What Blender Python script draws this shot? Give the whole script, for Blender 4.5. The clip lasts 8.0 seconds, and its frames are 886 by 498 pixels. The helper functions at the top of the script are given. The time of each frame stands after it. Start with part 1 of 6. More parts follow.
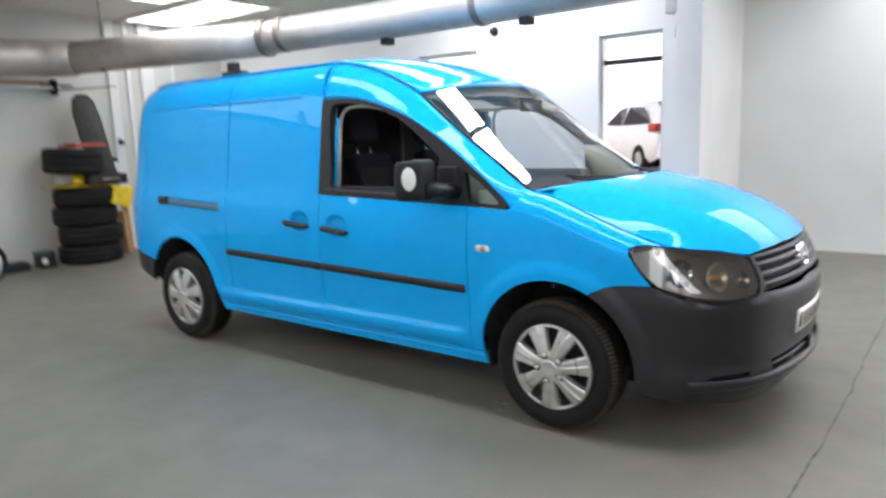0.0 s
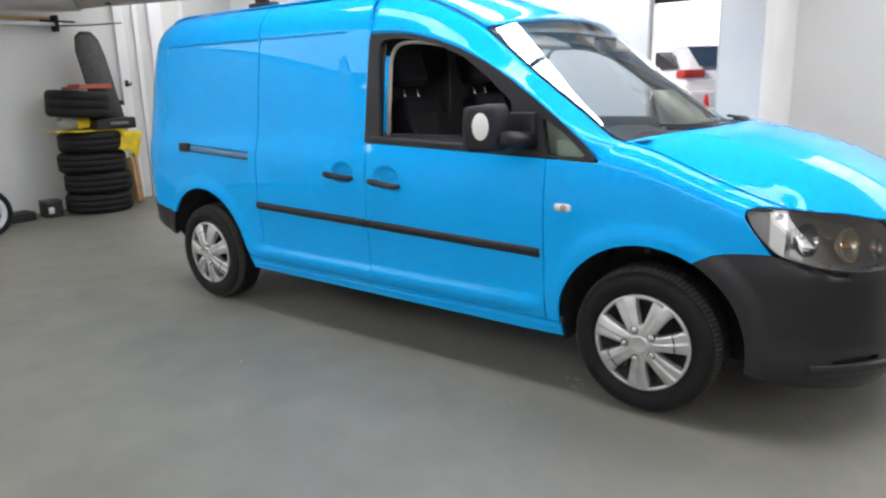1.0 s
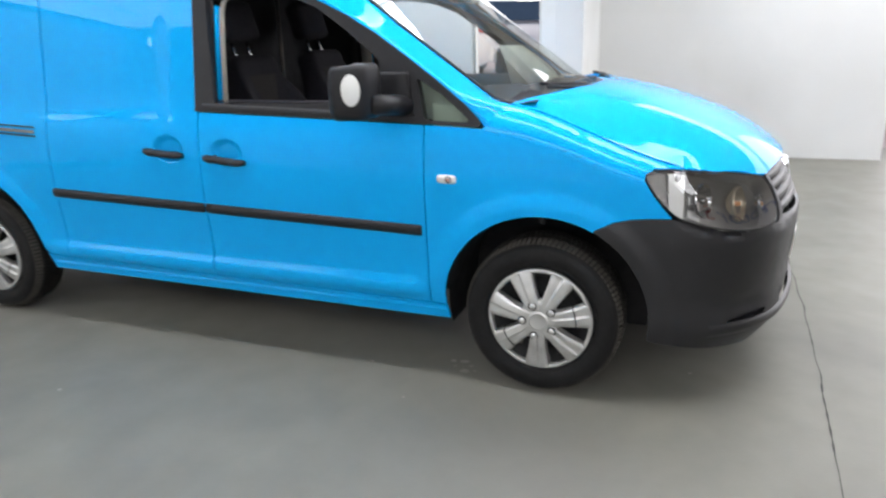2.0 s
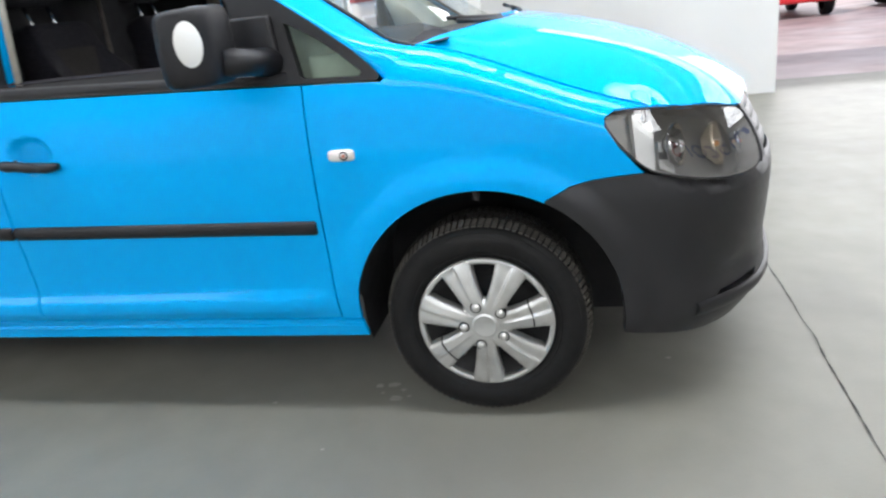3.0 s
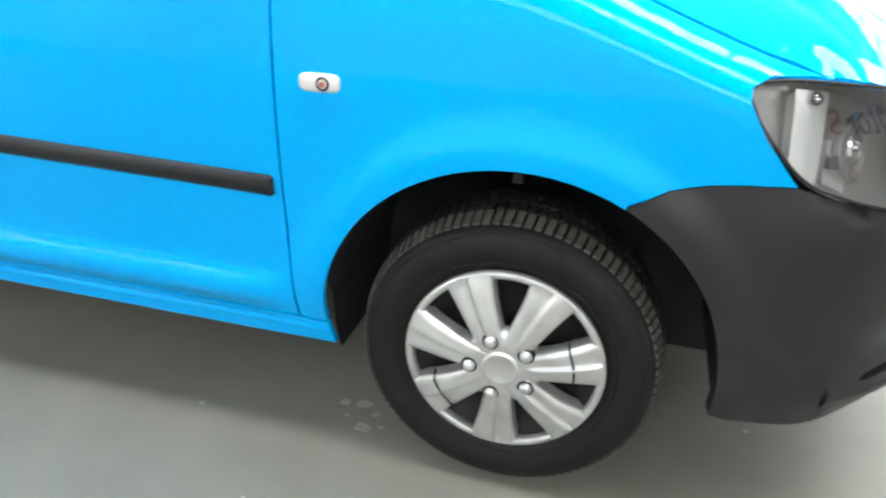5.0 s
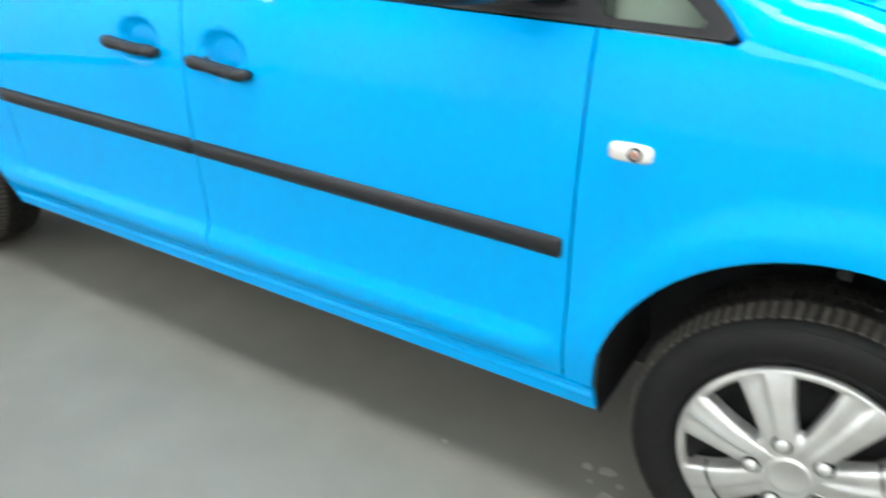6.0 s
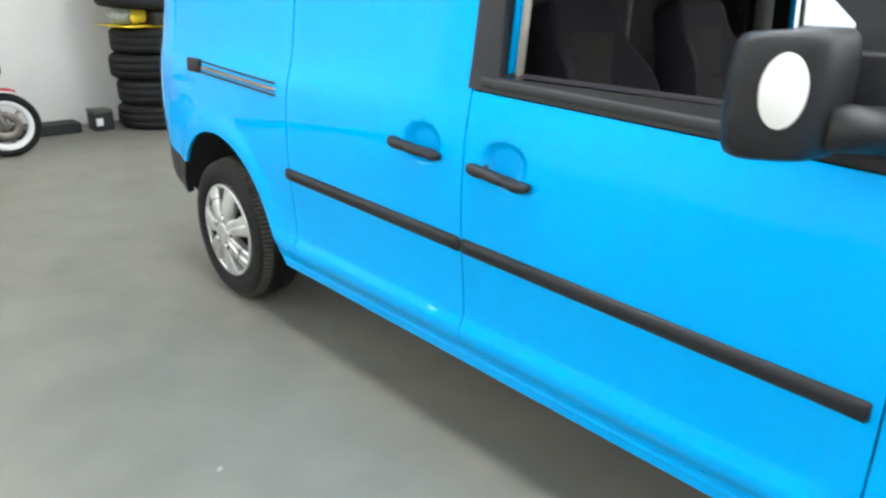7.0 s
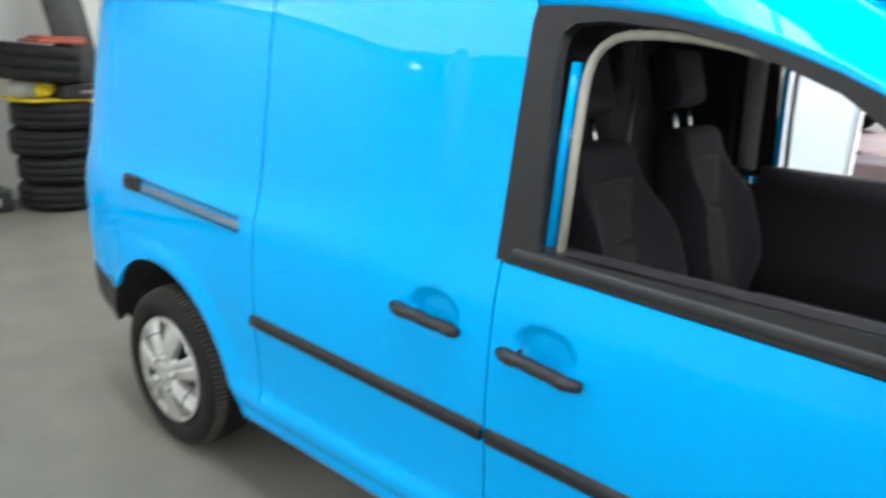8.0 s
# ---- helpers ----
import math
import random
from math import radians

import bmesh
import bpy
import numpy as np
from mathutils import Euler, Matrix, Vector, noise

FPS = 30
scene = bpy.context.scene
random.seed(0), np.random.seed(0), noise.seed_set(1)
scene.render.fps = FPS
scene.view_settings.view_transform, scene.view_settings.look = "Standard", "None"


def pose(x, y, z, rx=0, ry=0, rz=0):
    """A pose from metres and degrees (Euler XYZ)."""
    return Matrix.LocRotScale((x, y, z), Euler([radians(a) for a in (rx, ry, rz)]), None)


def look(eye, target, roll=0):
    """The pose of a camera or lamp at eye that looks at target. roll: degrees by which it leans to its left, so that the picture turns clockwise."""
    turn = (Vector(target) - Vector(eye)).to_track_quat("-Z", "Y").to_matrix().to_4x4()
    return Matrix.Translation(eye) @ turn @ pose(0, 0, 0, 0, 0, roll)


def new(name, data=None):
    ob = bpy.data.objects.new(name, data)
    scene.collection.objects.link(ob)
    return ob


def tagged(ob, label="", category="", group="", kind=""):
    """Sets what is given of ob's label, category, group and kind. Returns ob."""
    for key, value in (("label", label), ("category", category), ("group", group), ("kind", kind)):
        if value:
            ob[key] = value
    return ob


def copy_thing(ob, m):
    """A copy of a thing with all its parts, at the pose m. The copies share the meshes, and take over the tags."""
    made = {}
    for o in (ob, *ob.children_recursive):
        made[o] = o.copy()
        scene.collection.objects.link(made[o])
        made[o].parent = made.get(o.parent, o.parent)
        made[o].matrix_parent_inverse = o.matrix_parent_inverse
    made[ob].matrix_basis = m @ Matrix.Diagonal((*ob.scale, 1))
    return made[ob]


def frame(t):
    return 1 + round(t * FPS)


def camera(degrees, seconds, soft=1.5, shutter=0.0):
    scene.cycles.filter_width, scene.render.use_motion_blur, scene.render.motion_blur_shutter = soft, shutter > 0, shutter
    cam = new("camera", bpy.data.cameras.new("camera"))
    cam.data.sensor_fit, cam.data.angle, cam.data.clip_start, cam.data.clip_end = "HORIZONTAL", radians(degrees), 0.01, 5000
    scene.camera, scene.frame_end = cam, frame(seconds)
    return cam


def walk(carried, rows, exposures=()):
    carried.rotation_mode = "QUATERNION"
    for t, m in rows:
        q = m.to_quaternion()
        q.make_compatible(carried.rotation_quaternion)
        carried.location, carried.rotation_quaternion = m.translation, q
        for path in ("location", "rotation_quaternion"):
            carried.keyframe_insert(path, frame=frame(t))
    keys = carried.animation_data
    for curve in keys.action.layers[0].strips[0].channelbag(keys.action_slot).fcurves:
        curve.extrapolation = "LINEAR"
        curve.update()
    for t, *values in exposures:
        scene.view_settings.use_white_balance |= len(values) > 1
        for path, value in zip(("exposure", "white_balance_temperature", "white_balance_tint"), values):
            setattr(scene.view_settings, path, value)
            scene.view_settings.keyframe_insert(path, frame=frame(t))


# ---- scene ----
cam = camera(64.2, 8.0, soft=2.3, shutter=0.4)
PATH = [
    (0, (1.569, -2.785, 1.411), (0.353, -1.23, 1.089), -2.1),
    (0.1, (1.525, -2.786, 1.409), (0.361, -1.198, 1.06), 0.4),
    (0.3, (1.446, -2.728, 1.416), (0.327, -1.124, 0.998), 0.4),
    (0.5, (1.332, -2.73, 1.391), (0.212, -1.13, 0.963), 0.9),
    (0.7, (1.228, -2.676, 1.385), (0.058, -1.115, 0.943), -1.0),
    (1, (1.058, -2.644, 1.394), (-0.144, -1.114, 0.929), -1.6),
    (1.2, (0.995, -2.604, 1.409), (-0.182, -1.063, 0.919), -1.2),
    (1.5, (0.841, -2.583, 1.385), (-0.163, -0.927, 0.886), -1.7),
    (1.7, (0.728, -2.575, 1.401), (-0.144, -0.854, 0.875), -3.3),
    (2, (0.596, -2.479, 1.402), (-0.11, -0.704, 0.807), -1.7),
    (2.2, (0.564, -2.348, 1.378), (-0.09, -0.571, 0.734), -2.8),
    (3.3, (0.223, -1.704, 1.228), (-0.075, 0.148, 0.534), -4.6),
    (3.5, (0.18, -1.576, 1.229), (-0.052, 0.272, 0.499), -2.8),
    (3.8, (0.199, -1.423, 1.205), (-0.06, 0.41, 0.449), -2.3),
    (4, (0.208, -1.345, 1.176), (-0.069, 0.489, 0.428), -1.7),
    (4.2, (0.222, -1.281, 1.159), (-0.077, 0.543, 0.397), -1.7),
    (5.3, (0.142, -1.17, 1.14), (-0.418, 0.535, 0.257), 2.1),
    (5.5, (0.077, -1.175, 1.153), (-0.555, 0.509, 0.278), 1.7),
    (5.7, (0.036, -1.197, 1.16), (-0.708, 0.458, 0.318), 1.5),
    (6, (-0.018, -1.192, 1.206), (-0.97, 0.359, 0.377), 1.2),
    (6.3, (-0.093, -1.226, 1.255), (-1.218, 0.219, 0.45), 0.2),
    (6.5, (-0.132, -1.251, 1.28), (-1.356, 0.134, 0.515), 0.2),
    (7, (-0.209, -1.29, 1.342), (-1.583, -0.016, 0.641), 0.9),
    (7.4, (-0.341, -1.338, 1.43), (-1.736, -0.08, 0.742), 2.2),
    (7.5, (-0.395, -1.32, 1.457), (-1.79, -0.055, 0.782), 2.0),
    (7.7, (-0.531, -1.27, 1.525), (-1.905, 0.026, 0.869), 2.1),
    (8, (-0.672, -1.213, 1.552), (-1.895, 0.266, 0.988), 2.4),
]
EXPOSURES = [(0.0, -0.40, 6500, 15), (1.0, -0.32, 6500, 15), (2.0, -0.20, 6500, 14), (3.3, 0.08, 6400, 11), (4.0, 0.18, 6400, 10), (5.5, 0.54, 6550, 8), (7.0, 0.48, 6500, 8), (7.5, 0.42, 6550, 7), (8.0, 0.22, 6500, 8)]
walk(cam, [(t, look(eye, target, roll)) for t, eye, target, roll in PATH], EXPOSURES)

# ---- light ----
world = bpy.data.worlds.new("sky")
scene.world = world
world.use_nodes = True
sky = world.node_tree.nodes.new("ShaderNodeTexSky")
sky.sky_type, sky.sun_disc = "NISHITA", False
sky.sun_elevation, sky.sun_rotation = radians(41), radians(217)
world.node_tree.nodes["Background"].inputs[1].default_value = 0.15
world.node_tree.links.new(sky.outputs[0], world.node_tree.nodes["Background"].inputs[0])
sun = new("sun", bpy.data.lights.new("sun", "SUN"))
sun.data.energy, sun.data.angle, sun.data.color = 4.0, radians(0.5), (1.0, 0.95, 0.88)
sun.matrix_world = look((0, 0, 0), (0.45, 0.60, -0.66))
# strengths of the bright panes, the dimmer added fill panes and the doorway lamp
ROOF_GLOW, FILL_GLOW, DOOR_WATTS = 19.0, 6.2, 78


def window_light(name, w, h, m, watts, colour=(0.95, 0.98, 1.0)):
    lamp = bpy.data.lights.new(name, "AREA")
    lamp.shape, lamp.size, lamp.size_y, lamp.energy, lamp.color = "RECTANGLE", w, h, watts, colour
    ob = new(name, lamp)
    ob.matrix_world = m
    return ob


# ---- materials ----
def material(name, base, rough=0.5, metal=0.0, var=0.12, scale=6.0, bump=0.0, bump_scale=120.0, coat=0.0, coat_ior=1.5, spec=0.5, dirt=None, dirt_scale=1.3, dirt_amount=0.5):
    """Principled surface with grain and stains at two scales and a fine relief."""
    m = bpy.data.materials.new(name)
    m.use_nodes = True
    t = m.node_tree
    b = t.nodes["Principled BSDF"]
    b.inputs["Metallic"].default_value = metal
    b.inputs["Specular IOR Level"].default_value = spec
    b.inputs["Coat Weight"].default_value = coat
    b.inputs["Coat Roughness"].default_value = 0.03
    b.inputs["Coat IOR"].default_value = coat_ior
    co = t.nodes.new("ShaderNodeTexCoord")

    def tex(s, detail):
        n = t.nodes.new("ShaderNodeTexNoise")
        n.inputs["Scale"].default_value, n.inputs["Detail"].default_value = s, detail
        t.links.new(co.outputs["Object"], n.inputs["Vector"])
        return n

    grain = tex(scale, 6)
    ramp = t.nodes.new("ShaderNodeMapRange")
    ramp.inputs[1].default_value, ramp.inputs[2].default_value = 0.3, 0.7
    ramp.inputs[3].default_value, ramp.inputs[4].default_value = 1 - var, 1 + var
    t.links.new(grain.outputs[0], ramp.inputs[0])
    mix = t.nodes.new("ShaderNodeMix")
    mix.data_type, mix.blend_type = "RGBA", "MULTIPLY"
    mix.inputs[0].default_value = 1.0
    mix.inputs[6].default_value = (*base, 1)
    t.links.new(ramp.outputs[0], mix.inputs[7])
    out = mix.outputs[2]
    if dirt:
        spots = tex(dirt_scale, 8)
        mask = t.nodes.new("ShaderNodeMapRange")
        mask.inputs[1].default_value, mask.inputs[2].default_value = 0.48, 0.72
        mask.inputs[4].default_value = dirt_amount
        t.links.new(spots.outputs[0], mask.inputs[0])
        mix2 = t.nodes.new("ShaderNodeMix")
        mix2.data_type = "RGBA"
        mix2.inputs[7].default_value = (*dirt, 1)
        t.links.new(mask.outputs[0], mix2.inputs[0])
        t.links.new(out, mix2.inputs[6])
        out = mix2.outputs[2]
    t.links.new(out, b.inputs["Base Color"])
    rr = t.nodes.new("ShaderNodeMapRange")
    rr.inputs[1].default_value, rr.inputs[2].default_value = 0.3, 0.7
    rr.inputs[3].default_value, rr.inputs[4].default_value = rough * (1 - 0.6 * var), min(1, rough * (1 + 0.6 * var))
    t.links.new(tex(scale * 2.3, 4).outputs[0], rr.inputs[0])
    t.links.new(rr.outputs[0], b.inputs["Roughness"])
    if bump:
        relief = t.nodes.new("ShaderNodeBump")
        relief.inputs["Strength"].default_value, relief.inputs["Distance"].default_value = bump, 0.004
        t.links.new(tex(bump_scale, 5).outputs[0], relief.inputs["Height"])
        t.links.new(relief.outputs[0], b.inputs["Normal"])
    return m


def clear_glass(name, tint=(1, 1, 1), amount=0.86, rough=0.0, share=1.0, ior=1.5):
    """A thin pane: light passes straight through, with a mirror gloss that grows at grazing angles."""
    m = bpy.data.materials.new(name)
    m.use_nodes = True
    t = m.node_tree
    t.nodes.remove(t.nodes["Principled BSDF"])
    see = t.nodes.new("ShaderNodeBsdfTransparent")
    see.inputs[0].default_value = (*[c * amount for c in tint], 1)
    gloss = t.nodes.new("ShaderNodeBsdfGlossy")
    gloss.inputs["Roughness"].default_value = rough
    fres = t.nodes.new("ShaderNodeFresnel")
    fres.inputs[0].default_value = ior
    part_of = t.nodes.new("ShaderNodeMath")
    part_of.operation = "MULTIPLY"
    part_of.inputs[1].default_value = share
    t.links.new(fres.outputs[0], part_of.inputs[0])
    mix = t.nodes.new("ShaderNodeMixShader")
    t.links.new(part_of.outputs[0], mix.inputs[0])
    t.links.new(see.outputs[0], mix.inputs[1])
    t.links.new(gloss.outputs[0], mix.inputs[2])
    t.links.new(mix.outputs[0], t.nodes["Material Output"].inputs[0])
    return m


BLUE = material("sky_blue_paint", (0.0, 0.385, 0.86), 0.28, var=0.015, scale=3, coat=1.0, coat_ior=1.25, spec=0.0)
TRIM = material("black_grained_plastic", (0.012, 0.012, 0.0145), 0.45, spec=0.35, var=0.15, scale=30, bump=0.15, bump_scale=900)
BUMPER = material("dark_grey_bumper_plastic", (0.0105, 0.0105, 0.013), 0.42, spec=0.5, var=0.12, scale=14, bump=0.12, bump_scale=900)
GLOSSBLACK = material("gloss_black", (0.008, 0.008, 0.009), 0.25, var=0.1, coat=0.15, spec=0.35)
# near-black base puts the shade of gaps, arches and underside into the colour
SHELL = material("shade_black_shell", (0.015, 0.015, 0.018), 0.8, var=0.2)
RUBBER = material("tyre_rubber", (0.007, 0.007, 0.0075), 0.62, spec=0.25, var=0.2, scale=25, bump=0.1, bump_scale=300, dirt=(0.02, 0.019, 0.018), dirt_scale=9, dirt_amount=0.3)
TREAD = material("worn_tread_rubber", (0.014, 0.013, 0.012), 0.7, spec=0.25, var=0.25, scale=40, dirt=(0.05, 0.047, 0.044), dirt_scale=20, dirt_amount=0.4)
# paler than the tread: light catching the shoulder blocks is put into the colour
SHOULDER = material("lit_shoulder_rubber", (0.072, 0.067, 0.060), 0.85, spec=0.2, var=0.25, scale=40)
SILVER = material("silver_hubcap_paint", (0.56, 0.56, 0.55), 0.32, 0.65, var=0.08, scale=20, dirt=(0.2, 0.19, 0.18), dirt_scale=14, dirt_amount=0.25)
CHROME = material("chrome", (0.75, 0.76, 0.78), 0.1, 1.0, var=0.04)
STEEL = material("brushed_steel_rail", (0.27, 0.24, 0.215), 0.5, 0.85, var=0.15, scale=40)
DARKSTEEL = material("dark_wheel_steel", (0.009, 0.009, 0.010), 0.6, 0.0, spec=0.3, var=0.2)
CLEAR = clear_glass("clear_glass", (0.95, 0.97, 0.95), 0.92, share=0.34)
LENS = clear_glass("headlamp_lens", (0.95, 0.95, 0.95), 0.95, ior=2.15)
PALEGLASS = clear_glass("quarter_glass", (0.88, 0.97, 0.92), 0.88)
LAMPBLACK = material("headlamp_reflector_grey", (0.36, 0.35, 0.335), 0.22, 0.55, var=0.08)
LAMPSILVER = material("bright_lamp_silver", (0.86, 0.86, 0.84), 0.2, 0.6, var=0.06)
WARMCHROME = material("warm_indicator_reflector", (0.90, 0.76, 0.58), 0.22, 0.7, var=0.08)
AMBER = material("amber_bulb", (0.75, 0.32, 0.10), 0.25, var=0.05)
RUST = material("brownish_red_bulb", (0.40, 0.14, 0.09), 0.3, var=0.2)
REDLENS = material("red_lens", (0.5, 0.02, 0.02), 0.15, var=0.1, coat=0.6)
WHITELENS = material("clear_side_lens", (0.75, 0.72, 0.70), 0.18, var=0.1, coat=0.6)
FABRIC = material("dark_seat_fabric", (0.011, 0.010, 0.016), 0.9, var=0.25, scale=60, bump=0.3, bump_scale=700)
FABRIC2 = material("grey_seat_fabric", (0.027, 0.023, 0.022), 0.92, var=0.2, scale=80, bump=0.3, bump_scale=700)
DASH = material("charcoal_dashboard_plastic", (0.011, 0.010, 0.014), 0.7, spec=0.3, var=0.12, scale=25, bump=0.15, bump_scale=700)
# pale trim colour that also carries the reflection in the quarter light
DASHPALE = material("pale_trim_with_glass_reflection", (0.74, 0.80, 0.70), 0.6, var=0.08, scale=20)
HEADLINER = material("grey_headliner", (0.32, 0.31, 0.29), 0.95, var=0.1, scale=60)
SEAL = material("pale_rubber_seal", (0.33, 0.32, 0.28), 0.7, var=0.12, scale=30)
STICKER = material("white_oval_sticker", (0.82, 0.82, 0.80), 0.45, var=0.04)
FLOOR = material("grey_painted_concrete", (0.180, 0.175, 0.150), 0.50, var=0.10, scale=3.4, bump=0.12, bump_scale=90, dirt=(0.122, 0.119, 0.107), dirt_scale=0.9, dirt_amount=0.6)
WALL = material("white_painted_wall", (0.80, 0.80, 0.79), 0.6, var=0.03, scale=1.2, bump=0.15, bump_scale=60, dirt=(0.70, 0.69, 0.66), dirt_scale=0.9, dirt_amount=0.5)
WALLGREY = material("off_white_board_wall", (0.66, 0.655, 0.62), 0.55, var=0.04, scale=1.4, bump=0.1, bump_scale=40, dirt=(0.52, 0.51, 0.48), dirt_scale=0.8, dirt_amount=0.6)
CEIL = material("cream_ceiling", (0.74, 0.72, 0.66), 0.8, var=0.05, scale=1.5)
DUCT = material("galvanised_duct", (0.55, 0.53, 0.50), 0.45, 0.45, var=0.12, scale=8, dirt=(0.3, 0.27, 0.23), dirt_scale=2.0, dirt_amount=0.5)
BLACK = material("matt_black", (0.012, 0.012, 0.013), 0.7, var=0.2, scale=20)
YELLOW = material("yellow_cloth", (0.75, 0.56, 0.03), 0.85, var=0.15, scale=12, bump=0.3, bump_scale=200)
WOOD = material("raw_timber", (0.46, 0.28, 0.13), 0.7, var=0.2, scale=9, bump=0.2, bump_scale=80)
REDPAINT = material("red_paint", (0.55, 0.015, 0.02), 0.25, var=0.06, coat=0.7)
WHITEPAINT = material("white_car_paint", (0.80, 0.79, 0.78), 0.25, var=0.03, coat=0.7)
CARGLASS = material("dark_car_glass", (0.07, 0.11, 0.17), 0.06, var=0.05)
PAVING = material("reddish_brown_paving", (0.40, 0.30, 0.295), 0.55, var=0.22, scale=1.4, bump=0.3, bump_scale=30, dirt=(0.58, 0.53, 0.55), dirt_scale=0.6, dirt_amount=0.6)
CRACK = material("dark_joint", (0.045, 0.044, 0.042), 0.9, var=0.3, scale=30)
CHIP = material("pale_chipped_concrete", (0.34, 0.325, 0.29), 0.9, var=0.2, scale=30)


# ---- builders ----
def part(name, bm, mat, parent=None, label="", smooth=True):
    me = bpy.data.meshes.new(name)
    bm.normal_update()
    lay = bm.verts.layers.float_vector.get("facing")
    facing = [tuple(v[lay]) for v in bm.verts] if lay else None
    bm.to_mesh(me)
    bm.free()
    for mm in mat if isinstance(mat, (list, tuple)) else [mat]:
        me.materials.append(mm)
    for p in me.polygons:
        p.use_smooth = smooth
    if facing:
        me.normals_split_custom_set_from_vertices(facing)
    ob = new(name, me)
    if parent is not None:
        ob.parent = parent
    if label:
        tagged(ob, label)
    return ob


def thing(name, label, category, at=(0, 0, 0), group="", kind=""):
    ob = tagged(new(name), label, category, group, kind)
    ob.location = at
    return ob


def box(x0, x1, y0, y1, z0, z1, bevel=0.0, bm=None, seg=2):
    """A bevelled block between two corners, added to bm."""
    b = bmesh.new()
    bmesh.ops.create_cube(b, size=1.0, matrix=Matrix.Translation(((x0 + x1) / 2, (y0 + y1) / 2, (z0 + z1) / 2)) @ Matrix.Diagonal((x1 - x0, y1 - y0, z1 - z0, 1)))
    if bevel:
        bmesh.ops.bevel(b, geom=b.edges[:], offset=bevel, segments=seg, affect="EDGES", profile=0.6)
    return b if bm is None else join(bm, b)


def join(bm, other, m=None):
    """Adds a bmesh to bm and frees it."""
    if m is not None:
        other.transform(m)
    me = bpy.data.meshes.new("join")
    other.to_mesh(me)
    other.free()
    bm.from_mesh(me)
    bpy.data.meshes.remove(me)
    return bm


def lathe(profile, seg=48, full=2 * math.pi):
    """Turns (radius, height) pairs about z."""
    bm = bmesh.new()
    closed = full > 6.28
    n = seg if closed else seg + 1
    rings = [[bm.verts.new((r * math.cos(full * k / seg), r * math.sin(full * k / seg), h)) for r, h in profile] for k in range(n)]
    for k in range(seg):
        a, b = rings[k], rings[(k + 1) % n]
        for i in range(len(profile) - 1):
            bm.faces.new((a[i], b[i], b[i + 1], a[i + 1]))
    bmesh.ops.remove_doubles(bm, verts=bm.verts[:], dist=1e-5)
    return bm


def tube(points, radius, seg=10, closed=False, flat=1.0):
    """A round bar along points; flat squeezes it along its second axis."""
    bm = bmesh.new()
    pts = [Vector(p) for p in points]
    rings, n = [], len(pts)
    side = None
    for i, p in enumerate(pts):
        d = (pts[(i + 1) % n if closed else min(i + 1, n - 1)] - pts[i - 1 if closed or i else 0]).normalized()
        ref = Vector((0, 0, 1)) if abs(d.z) < 0.9 else Vector((0, 1, 0))
        s = d.cross(ref).normalized() if side is None else (side - d * side.dot(d)).normalized()
        side, u = s, s.cross(d)
        r = radius[i] if isinstance(radius, (list, tuple)) else radius
        rings.append([bm.verts.new(p + r * (math.cos(a) * s + flat * math.sin(a) * u)) for a in [2 * math.pi * k / seg for k in range(seg)]])
    for i in range(n if closed else n - 1):
        a, b = rings[i], rings[(i + 1) % n]
        for k in range(seg):
            bm.faces.new((a[k], a[(k + 1) % seg], b[(k + 1) % seg], b[k]))
    if not closed:
        bm.faces.new(rings[0][::-1])
        bm.faces.new(rings[-1])
    return bm


class Spline:
    """A natural cubic through (t, value) nodes; it runs on straight outside them."""

    def __init__(self, nodes):
        self.x, self.y = np.array([n[0] for n in nodes], float), np.array([n[1] for n in nodes], float)
        n, h = len(nodes), np.diff(self.x)
        a, r = np.eye(n), np.zeros(n)
        for i in range(1, n - 1):
            a[i, i - 1 : i + 2] = h[i - 1], 2 * (h[i - 1] + h[i]), h[i]
            r[i] = 6 * ((self.y[i + 1] - self.y[i]) / h[i] - (self.y[i] - self.y[i - 1]) / h[i - 1])
        self.m = np.linalg.solve(a, r).tolist()
        self.x, self.y = self.x.tolist(), self.y.tolist()

    def __call__(self, t):
        x, y, m = self.x, self.y, self.m
        i = min(max(sum(1 for v in x if v < t) - 1, 0), len(x) - 2)
        h = x[i + 1] - x[i]
        if t < x[0]:
            return y[0] + ((y[1] - y[0]) / h - h * (2 * m[0] + m[1]) / 6) * (t - x[0])
        if t > x[-1]:
            return y[-1] + ((y[-1] - y[-2]) / h + h * (m[-2] + 2 * m[-1]) / 6) * (t - x[-1])
        a, b = (x[i + 1] - t) / h, (t - x[i]) / h
        return a * y[i] + b * y[i + 1] + ((a**3 - a) * m[i] + (b**3 - b) * m[i + 1]) * h * h / 6


def smooth(a, b, t):
    t = min(1.0, max(0.0, (t - a) / (b - a)))
    return t * t * (3 - 2 * t)


def dense(poly, step=0.03, closed=True):
    """The polygon's outline with points no further apart than step."""
    out, n = [], len(poly)
    for i in range(n if closed else n - 1):
        a, b = Vector(poly[i]).to_2d(), Vector(poly[(i + 1) % n]).to_2d()
        k = max(1, int((b - a).length / step + 0.99))
        out += [a.lerp(b, j / k) for j in range(k)]
    return out if closed else out + [Vector(poly[-1]).to_2d()]


